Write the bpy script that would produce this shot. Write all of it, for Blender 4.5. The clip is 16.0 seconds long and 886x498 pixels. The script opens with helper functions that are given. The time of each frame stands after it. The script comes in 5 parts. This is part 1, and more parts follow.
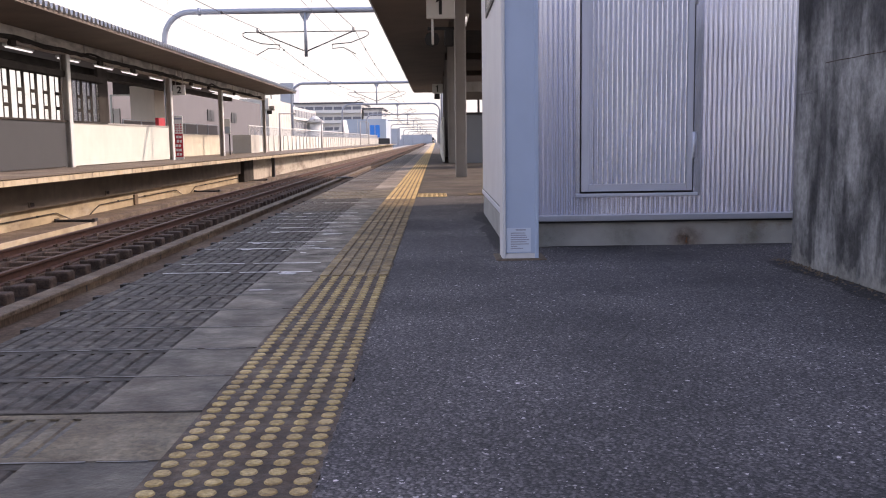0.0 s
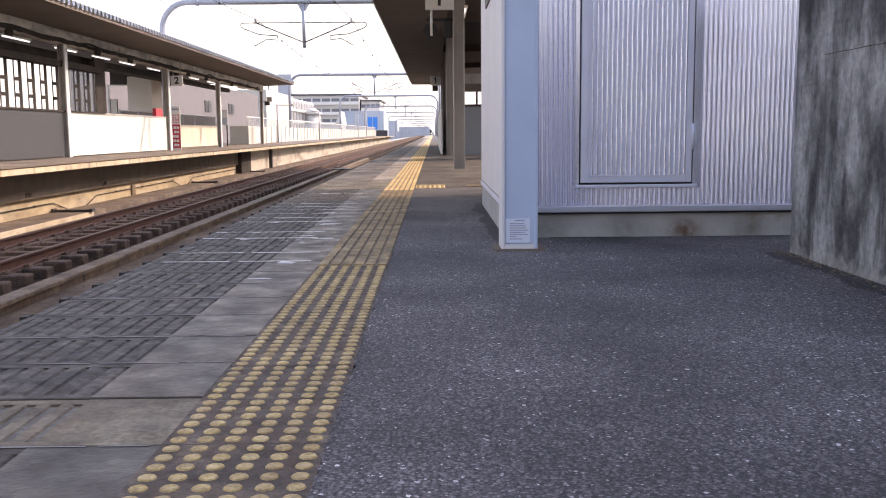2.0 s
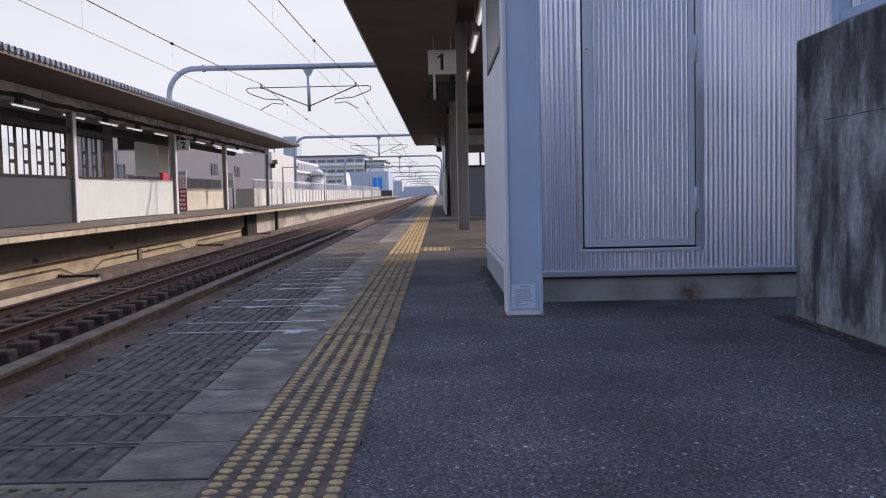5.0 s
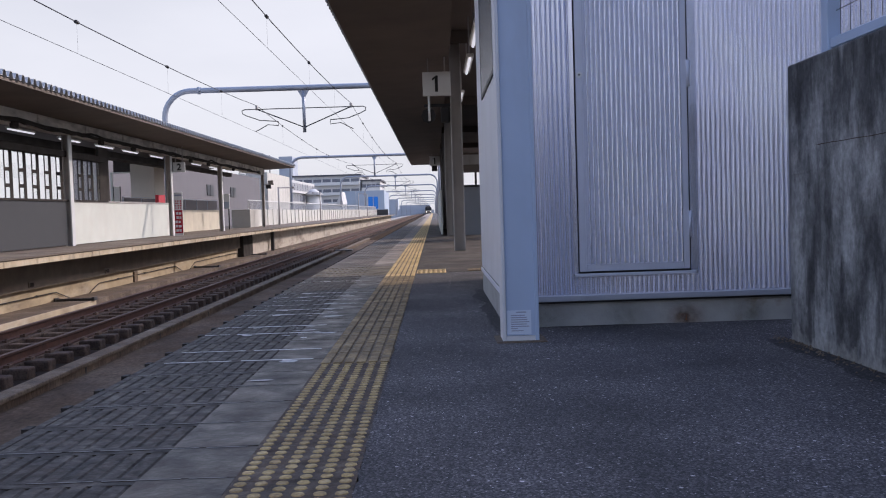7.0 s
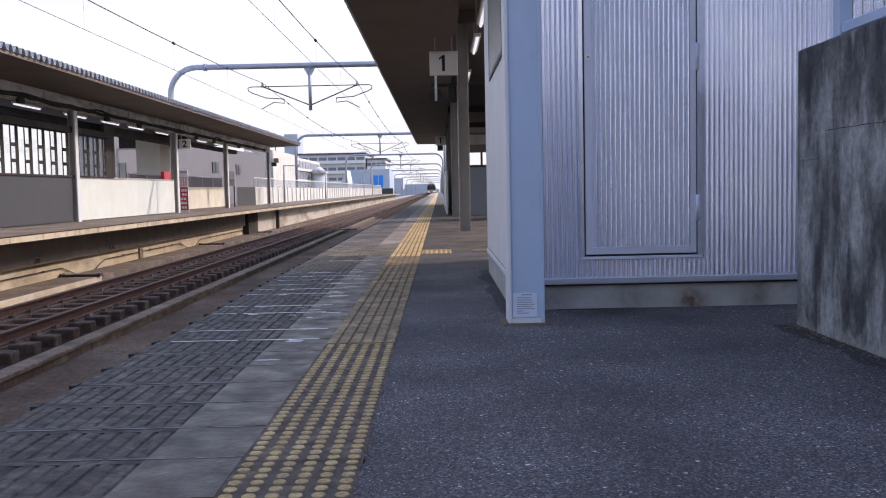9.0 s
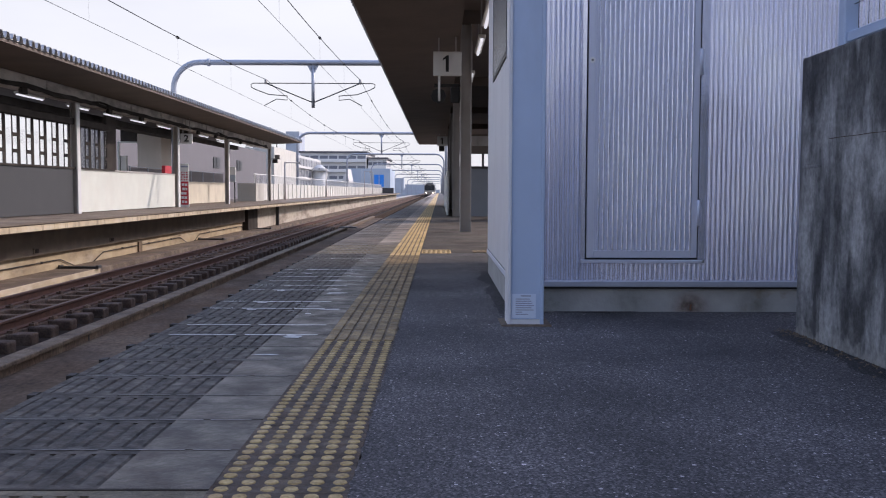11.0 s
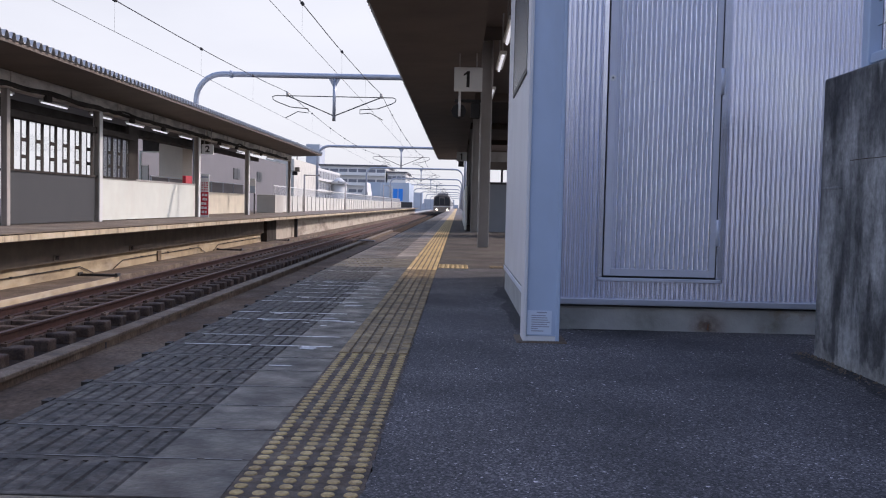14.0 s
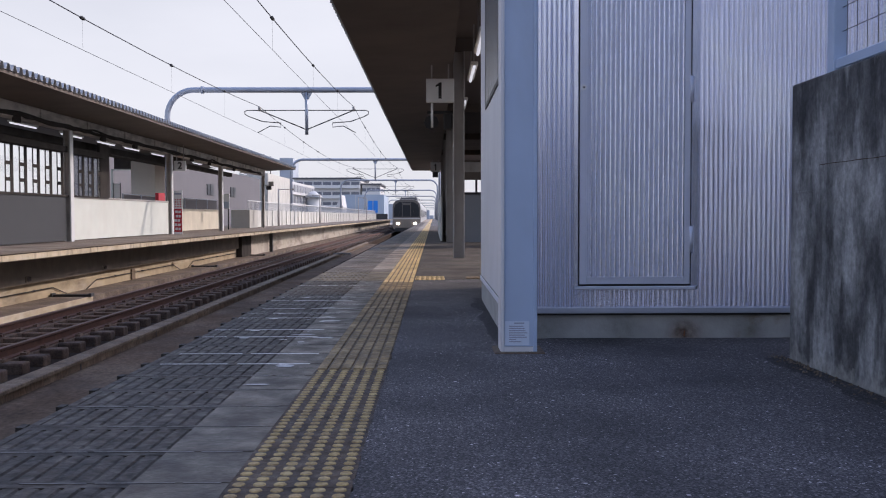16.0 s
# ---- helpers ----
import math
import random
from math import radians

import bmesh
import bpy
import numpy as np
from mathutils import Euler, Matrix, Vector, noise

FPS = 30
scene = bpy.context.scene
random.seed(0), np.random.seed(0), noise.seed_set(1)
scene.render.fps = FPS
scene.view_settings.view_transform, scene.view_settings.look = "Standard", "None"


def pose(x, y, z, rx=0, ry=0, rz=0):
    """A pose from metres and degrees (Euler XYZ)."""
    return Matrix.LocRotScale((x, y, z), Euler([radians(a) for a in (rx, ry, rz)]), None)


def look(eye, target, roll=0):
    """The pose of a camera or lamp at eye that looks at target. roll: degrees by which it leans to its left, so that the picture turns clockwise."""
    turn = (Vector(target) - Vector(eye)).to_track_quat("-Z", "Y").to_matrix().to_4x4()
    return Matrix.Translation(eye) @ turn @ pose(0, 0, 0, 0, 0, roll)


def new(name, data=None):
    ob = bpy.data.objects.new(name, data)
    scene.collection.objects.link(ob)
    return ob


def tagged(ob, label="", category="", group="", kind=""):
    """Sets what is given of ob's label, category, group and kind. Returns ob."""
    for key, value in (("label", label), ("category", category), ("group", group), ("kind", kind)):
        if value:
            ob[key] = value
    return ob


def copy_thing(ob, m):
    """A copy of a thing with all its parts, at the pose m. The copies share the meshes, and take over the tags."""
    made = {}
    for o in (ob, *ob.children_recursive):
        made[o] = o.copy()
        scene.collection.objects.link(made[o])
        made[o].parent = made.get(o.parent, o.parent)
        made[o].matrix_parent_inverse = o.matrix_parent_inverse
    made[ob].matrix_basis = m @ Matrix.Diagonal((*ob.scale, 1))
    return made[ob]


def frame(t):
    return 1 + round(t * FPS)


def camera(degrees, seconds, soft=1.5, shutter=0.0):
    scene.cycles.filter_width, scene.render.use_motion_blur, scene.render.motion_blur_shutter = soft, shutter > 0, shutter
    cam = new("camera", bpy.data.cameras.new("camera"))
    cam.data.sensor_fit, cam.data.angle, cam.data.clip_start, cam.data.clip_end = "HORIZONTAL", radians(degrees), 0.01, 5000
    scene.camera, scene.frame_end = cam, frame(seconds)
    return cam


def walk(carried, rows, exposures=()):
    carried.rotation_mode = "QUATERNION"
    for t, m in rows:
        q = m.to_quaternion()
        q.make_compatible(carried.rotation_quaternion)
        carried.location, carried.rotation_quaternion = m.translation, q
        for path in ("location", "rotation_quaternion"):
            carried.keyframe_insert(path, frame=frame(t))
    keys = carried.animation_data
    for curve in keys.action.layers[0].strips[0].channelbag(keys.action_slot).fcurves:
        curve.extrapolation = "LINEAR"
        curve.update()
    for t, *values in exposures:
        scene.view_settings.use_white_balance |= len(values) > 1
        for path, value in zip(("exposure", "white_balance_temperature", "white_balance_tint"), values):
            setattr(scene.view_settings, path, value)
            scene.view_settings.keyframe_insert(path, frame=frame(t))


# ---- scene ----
cam = camera(51.1, 16.0, soft=1.1)
EXPOSURES = [(0, 0.56, 6750, 24), (1, 0.70, 6800, 24), (2, 0.95, 6850, 22), (2.5, 0.92, 6850, 22), (3.2, 0.72, 6750, 22), (3.6, 0.44, 6500, 20), (4.2, 0.10, 6150, 20), (6.5, 0.02, 5850, 20),
             (8, 0.02, 5850, 20), (8.5, 0.26, 5900, 20), (9, 0.34, 5950, 20), (11.3, 0.10, 5900, 20), (11.5, 0.07, 6050, 20), (12, 0.12, 5950, 20), (12.5, 0.20, 5850, 20), (13, 0.30, 5850, 20), (14.5, 0.04, 5850, 20), (16, 0.02, 5850, 20)]
PATH = [
    (0, (0.037, -0.133, 0.571), (0.048, 1.854, 0.337), -0.8),
    (0.5, (0.036, -0.135, 0.561), (0.044, 1.852, 0.331), -0.8),
    (1, (0.036, -0.136, 0.556), (0.047, 1.85, 0.324), -0.8),
    (1.5, (0.035, -0.132, 0.56), (0.046, 1.853, 0.32), -0.8),
    (2, (0.028, -0.135, 0.56), (0.045, 1.849, 0.31), -0.5),
    (2.5, (0.034, -0.133, 0.563), (0.059, 1.851, 0.311), -0.4),
    (3, (0.036, -0.129, 0.559), (0.065, 1.855, 0.313), -0.4),
    (3.5, (0.032, -0.135, 0.563), (0.062, 1.852, 0.337), -0.6),
    (4, (0.029, -0.141, 0.578), (0.051, 1.852, 0.413), -0.7),
    (4.2, (0.027, -0.14, 0.585), (0.042, 1.855, 0.444), -0.8),
    (6.3, (0.035, -0.146, 0.622), (0.05, 1.851, 0.515), -1.7),
    (6.5, (0.032, -0.149, 0.629), (0.049, 1.849, 0.537), -1.7),
    (7, (0.035, -0.147, 0.641), (0.051, 1.851, 0.556), -1.8),
    (7.5, (0.028, -0.152, 0.636), (0.046, 1.846, 0.554), -1.6),
    (8, (0.027, -0.152, 0.641), (0.043, 1.846, 0.556), -1.3),
    (8.5, (0.026, -0.15, 0.649), (0.035, 1.847, 0.539), -1.2),
    (9, (0.026, -0.15, 0.652), (0.031, 1.846, 0.523), -1.2),
    (9.2, (0.03, -0.143, 0.647), (0.035, 1.852, 0.508), -1.0),
    (11.3, (0.014, -0.153, 0.644), (0.011, 1.843, 0.524), 0.5),
    (11.5, (0.008, -0.159, 0.648), (-0.061, 1.839, 0.573), 2.3),
    (12, (0.027, -0.157, 0.674), (-0.04, 1.84, 0.588), 2.1),
    (12.5, (0.031, -0.157, 0.662), (-0.01, 1.84, 0.564), 1.5),
    (13, (0.028, -0.134, 0.652), (-0.011, 1.863, 0.555), 1.4),
    (13.5, (0.025, -0.144, 0.64), (-0.01, 1.853, 0.542), 1.4),
    (14, (0.024, -0.145, 0.641), (-0.007, 1.853, 0.546), 1.3),
    (14.5, (0.024, -0.143, 0.645), (0.017, 1.855, 0.56), 1.0),
    (15, (0.021, -0.148, 0.651), (0.03, 1.851, 0.582), 0.7),
    (15.5, (0.026, -0.146, 0.654), (0.044, 1.853, 0.589), 0.3),
    (16, (0.026, -0.142, 0.653), (0.046, 1.857, 0.581), -0.1),
]
walk(cam, [(t, look(eye, target, roll)) for t, eye, target, roll in PATH], EXPOSURES)

# ---- light ----
SUN_AZ = math.atan2(0.5, 1.0)          # direction towards the sun in plan, from +x
SUN_EL = radians(33)
world = bpy.data.worlds.new("world")
scene.world = world
world.use_nodes = True
wn, wl = world.node_tree.nodes, world.node_tree.links
wn.clear()
w_out = wn.new("ShaderNodeOutputWorld")
w_bg = wn.new("ShaderNodeBackground")
w_sky = wn.new("ShaderNodeTexSky")
w_sky.sky_type, w_sky.sun_disc = "NISHITA", False
w_sky.sun_elevation, w_sky.sun_rotation = SUN_EL, math.pi / 2 - SUN_AZ
w_sky.dust_density, w_sky.air_density = 2.0, 1.0
w_mix = wn.new("ShaderNodeMix")
w_mix.data_type = "RGBA"
w_cloud = wn.new("ShaderNodeTexNoise")
w_cloud.inputs["Scale"].default_value = 2.2
w_cloud.inputs["Detail"].default_value = 5
w_map = wn.new("ShaderNodeMapping")
w_map.inputs["Scale"].default_value = (1, 1, 3.5)
w_co = wn.new("ShaderNodeTexCoord")
w_ramp = wn.new("ShaderNodeValToRGB")
w_ramp.color_ramp.elements[0].position, w_ramp.color_ramp.elements[0].color = 0.3, (6.65, 6.6, 6.15, 1)
w_ramp.color_ramp.elements[1].position, w_ramp.color_ramp.elements[1].color = 0.7, (7.85, 7.7, 7.05, 1)
wl.new(w_co.outputs["Generated"], w_map.inputs["Vector"])
wl.new(w_map.outputs["Vector"], w_cloud.inputs["Vector"])
wl.new(w_cloud.outputs["Fac"], w_ramp.inputs["Fac"])
# cloud white low down, thinning to blue sky overhead
w_sep = wn.new("ShaderNodeSeparateXYZ")
wl.new(w_co.outputs["Generated"], w_sep.inputs[0])
w_high = wn.new("ShaderNodeMapRange")
w_high.inputs[1].default_value, w_high.inputs[2].default_value = 0.66, 0.24
w_high.inputs[3].default_value, w_high.inputs[4].default_value = 0.12, 0.96
wl.new(w_sep.outputs["Z"], w_high.inputs[0])
w_blue = wn.new("ShaderNodeVectorMath")
w_blue.operation = "SCALE"
w_blue.inputs["Scale"].default_value = 3.5
wl.new(w_sky.outputs["Color"], w_blue.inputs[0])
wl.new(w_high.outputs[0], w_mix.inputs[0])
wl.new(w_blue.outputs[0], w_mix.inputs[6])
wl.new(w_ramp.outputs["Color"], w_mix.inputs[7])
wl.new(w_mix.outputs[2], w_bg.inputs["Color"])
w_bg.inputs["Strength"].default_value = 0.11
wl.new(w_bg.outputs["Background"], w_out.inputs["Surface"])
sun = new("sun", bpy.data.lights.new("sun", "SUN"))
sun.data.energy, sun.data.angle, sun.data.color = 2.5, radians(0.8), (1.0, 0.86, 0.68)
sun.matrix_world = look((math.cos(SUN_AZ) * 50, math.sin(SUN_AZ) * 50, 50 * math.tan(SUN_EL)), (0, 0, 0))


# ---- materials ----
def mat(name, colour, rough=0.6, metal=0.0, var=0.12, scale=6.0, bump=0.0, bscale=60.0, stain=None, stain_amt=0.0,
        stain_scale=(1, 1, 1), stain_lo=0.5, stain_hi=0.75, piece=0.0, spec=0.5, emit=None, emit_s=0.0, rides=False, pale=None, pale_amt=0.0, pale_scale=(1, 1, 1)):
    m = bpy.data.materials.new(name)
    m.use_nodes = True
    nt = m.node_tree
    n, l = nt.nodes, nt.links
    b = n["Principled BSDF"]
    b.inputs["Roughness"].default_value, b.inputs["Metallic"].default_value = rough, metal
    b.inputs["Specular IOR Level"].default_value = spec
    place = n.new("ShaderNodeTexCoord").outputs["Object"] if rides else n.new("ShaderNodeNewGeometry").outputs["Position"]
    no = n.new("ShaderNodeTexNoise")
    no.inputs["Scale"].default_value, no.inputs["Detail"].default_value = scale, 6
    l.new(place, no.inputs["Vector"])
    mr = n.new("ShaderNodeMapRange")
    mr.inputs[1].default_value, mr.inputs[2].default_value = 0.25, 0.75
    mr.inputs[3].default_value, mr.inputs[4].default_value = 1 - var, 1 + var
    l.new(no.outputs["Fac"], mr.inputs[0])
    last = mr.outputs[0]
    if piece:
        oi = n.new("ShaderNodeObjectInfo")
        m2 = n.new("ShaderNodeMapRange")
        m2.inputs[3].default_value, m2.inputs[4].default_value = 1 - piece, 1 + piece
        l.new(oi.outputs["Random"], m2.inputs[0])
        mu = n.new("ShaderNodeMath")
        mu.operation = "MULTIPLY"
        l.new(last, mu.inputs[0])
        l.new(m2.outputs[0], mu.inputs[1])
        last = mu.outputs[0]
    vm = n.new("ShaderNodeVectorMath")
    vm.operation = "SCALE"
    vm.inputs[0].default_value = colour
    l.new(last, vm.inputs["Scale"])
    col = vm.outputs[0]
    for tone, amount, stretch, low, high, off in ((stain, stain_amt, stain_scale, stain_lo, stain_hi, 0.0), (pale, pale_amt, pale_scale, 0.5, 0.64, 7.3)):
        if not tone:
            continue
        mp = n.new("ShaderNodeMapping")
        mp.inputs["Scale"].default_value, mp.inputs["Location"].default_value = stretch, (off, off, off)
        l.new(place, mp.inputs["Vector"])
        n2 = n.new("ShaderNodeTexNoise")
        n2.inputs["Scale"].default_value, n2.inputs["Detail"].default_value = 1.0, 8
        n2.inputs["Roughness"].default_value = 0.65
        l.new(mp.outputs[0], n2.inputs["Vector"])
        m3 = n.new("ShaderNodeMapRange")
        m3.inputs[1].default_value, m3.inputs[2].default_value = low, high
        m3.inputs[4].default_value = amount
        l.new(n2.outputs["Fac"], m3.inputs[0])
        mx = n.new("ShaderNodeMix")
        mx.data_type = "RGBA"
        l.new(m3.outputs[0], mx.inputs[0])
        l.new(col, mx.inputs[6])
        mx.inputs[7].default_value = (*tone, 1)
        col = mx.outputs[2]
    l.new(col, b.inputs["Base Color"])
    if bump:
        n3 = n.new("ShaderNodeTexNoise")
        n3.inputs["Scale"].default_value, n3.inputs["Detail"].default_value = bscale, 4
        l.new(place, n3.inputs["Vector"])
        bp = n.new("ShaderNodeBump")
        bp.inputs["Strength"].default_value, bp.inputs["Distance"].default_value = bump, 0.01
        l.new(n3.outputs["Fac"], bp.inputs["Height"])
        l.new(bp.outputs[0], b.inputs["Normal"])
    if emit:
        b.inputs["Emission Color"].default_value = (*emit, 1)
        b.inputs["Emission Strength"].default_value = emit_s
    return m


def asphalt_mat(name, tone):
    """Open-graded asphalt: dark bound grains of several sizes, some pale stone chips, worn patches."""
    m = bpy.data.materials.new(name)
    m.use_nodes = True
    n, l = m.node_tree.nodes, m.node_tree.links
    b = n["Principled BSDF"]
    b.inputs["Roughness"].default_value = 0.82
    place = n.new("ShaderNodeNewGeometry").outputs["Position"]
    fine = n.new("ShaderNodeTexNoise")
    fine.inputs["Scale"].default_value, fine.inputs["Detail"].default_value = 170, 3
    l.new(place, fine.inputs["Vector"])
    shift = n.new("ShaderNodeVectorMath")
    shift.operation = "MULTIPLY_ADD"
    shift.inputs[1].default_value = (0.009, 0.009, 0.009)
    l.new(fine.outputs["Color"], shift.inputs[0])
    l.new(place, shift.inputs[2])

    def scaled(socket, a, b, c, d):
        mr = n.new("ShaderNodeMapRange")
        for k, v in enumerate((a, b, c, d)):
            mr.inputs[k + 1].default_value = v
        l.new(socket, mr.inputs[0])
        return mr.outputs[0]

    def math_node(kind, a, b):
        mn = n.new("ShaderNodeMath")
        mn.operation = kind
        l.new(a, mn.inputs[0])
        if isinstance(b, float):
            mn.inputs[1].default_value = b
        else:
            l.new(b, mn.inputs[1])
        return mn.outputs[0]

    # bound grains with dark gaps, each grain of its own grey; then ragged chips, few of them pale
    tone_out = None
    for scale, keep, power, low, high in ((135, 0.0, 1.7, 0.042, 0.145), (80, 0.84, 1.6, 0.06, 0.52), (150, 0.78, 1.6, 0.05, 0.56)):
        grain = n.new("ShaderNodeTexVoronoi")
        grain.inputs["Scale"].default_value = scale
        l.new(shift.outputs[0], grain.inputs["Vector"])
        pick = n.new("ShaderNodeSeparateColor")
        l.new(grain.outputs["Color"], pick.inputs[0])
        value = scaled(math_node("POWER", pick.outputs[1], power), 0, 1, low, high)
        if tone_out is None:
            first = grain
            tone_out = math_node("MULTIPLY", value, scaled(grain.outputs["Distance"], 0.30, 0.75, 1.0, 0.25))
            continue
        mask = scaled(math_node("SUBTRACT", scaled(pick.outputs[0], keep, 1.0, 0.0, 0.48), grain.outputs["Distance"]), 0.0, 0.12, 0.0, 0.92)
        mx = n.new("ShaderNodeMix")
        l.new(mask, mx.inputs[0])
        l.new(tone_out, mx.inputs[2])
        l.new(value, mx.inputs[3])
        tone_out = mx.outputs[0]
    grey = n.new("ShaderNodeVectorMath")
    grey.operation = "SCALE"
    grey.inputs[0].default_value = (1.11, 0.985, 0.98)
    l.new(tone_out, grey.inputs["Scale"])
    patch = n.new("ShaderNodeTexNoise")
    patch.inputs["Scale"].default_value, patch.inputs["Detail"].default_value = 1.4, 8
    l.new(place, patch.inputs["Vector"])
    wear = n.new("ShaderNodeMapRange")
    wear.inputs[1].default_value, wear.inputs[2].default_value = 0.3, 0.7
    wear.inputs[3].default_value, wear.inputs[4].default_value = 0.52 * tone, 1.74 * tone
    l.new(patch.outputs["Fac"], wear.inputs[0])
    sc = n.new("ShaderNodeVectorMath")
    sc.operation = "SCALE"
    l.new(grey.outputs[0], sc.inputs[0])
    l.new(wear.outputs[0], sc.inputs["Scale"])
    l.new(sc.outputs[0], b.inputs["Base Color"])
    bp = n.new("ShaderNodeBump")
    bp.inputs["Strength"].default_value, bp.inputs["Distance"].default_value = 0.6, 0.004
    bp.invert = True
    l.new(first.outputs["Distance"], bp.inputs["Height"])
    l.new(bp.outputs[0], b.inputs["Normal"])
    return m


def worn_mat(name, tones, warm, warm_amt=0.5, scale=3.0, fine=45.0, rough=0.65, piece=0.15, bump=0.4, stretch=(1, 1, 1), spec=0.35):
    """Blotchy dirty concrete: three tones at two scales, brown dirt in fields, each piece a little apart."""
    m = bpy.data.materials.new(name)
    m.use_nodes = True
    n, l = m.node_tree.nodes, m.node_tree.links
    b = n["Principled BSDF"]
    b.inputs["Specular IOR Level"].default_value = spec
    place = n.new("ShaderNodeNewGeometry").outputs["Position"]
    oi = n.new("ShaderNodeObjectInfo")

    def cloud(s, detail, rough_n, offset):
        mp = n.new("ShaderNodeMapping")
        mp.inputs["Location"].default_value, mp.inputs["Scale"].default_value = (offset, offset * 0.7, 0), stretch
        l.new(place, mp.inputs["Vector"])
        no = n.new("ShaderNodeTexNoise")
        no.inputs["Scale"].default_value, no.inputs["Detail"].default_value, no.inputs["Roughness"].default_value = s, detail, rough_n
        l.new(mp.outputs[0], no.inputs["Vector"])
        return no.outputs["Fac"]

    def scaled(socket, a, b2, c, d):
        mr = n.new("ShaderNodeMapRange")
        for k, v in enumerate((a, b2, c, d)):
            mr.inputs[k + 1].default_value = v
        l.new(socket, mr.inputs[0])
        return mr.outputs[0]

    ramp = n.new("ShaderNodeValToRGB")
    for k, p in enumerate((0.36, 0.5, 0.64)):
        e = ramp.color_ramp.elements[k] if k < 2 else ramp.color_ramp.elements.new(p)
        e.position, e.color = p, (tones[k][0] * 1.13, tones[k][1], tones[k][2] * 0.87, 1)
    l.new(cloud(scale, 10, 0.72, 0.0), ramp.inputs["Fac"])
    mx = n.new("ShaderNodeMix")
    mx.data_type = "RGBA"
    l.new(scaled(cloud(scale * 0.55, 7, 0.65, 5.3), 0.46, 0.66, 0.0, warm_amt), mx.inputs[0])
    l.new(ramp.outputs["Color"], mx.inputs[6])
    mx.inputs[7].default_value = (warm[0] * 1.13, warm[1], warm[2] * 0.87, 1)
    mul = n.new("ShaderNodeMath")
    mul.operation = "MULTIPLY"
    grit = cloud(fine, 4, 0.7, 2.1)
    l.new(scaled(grit, 0.3, 0.7, 0.62, 1.4), mul.inputs[0])
    l.new(scaled(oi.outputs["Random"], 0, 1, 1 - piece, 1 + piece), mul.inputs[1])
    vm = n.new("ShaderNodeVectorMath")
    vm.operation = "SCALE"
    l.new(mx.outputs[2], vm.inputs[0])
    l.new(mul.outputs[0], vm.inputs["Scale"])
    l.new(vm.outputs[0], b.inputs["Base Color"])
    l.new(scaled(cloud(scale * 2, 4, 0.6, 9.0), 0.3, 0.7, rough - 0.15, rough + 0.2), b.inputs["Roughness"])
    bp = n.new("ShaderNodeBump")
    bp.inputs["Strength"].default_value, bp.inputs["Distance"].default_value = bump, 0.006
    l.new(grit, bp.inputs["Height"])
    l.new(bp.outputs[0], b.inputs["Normal"])
    return m


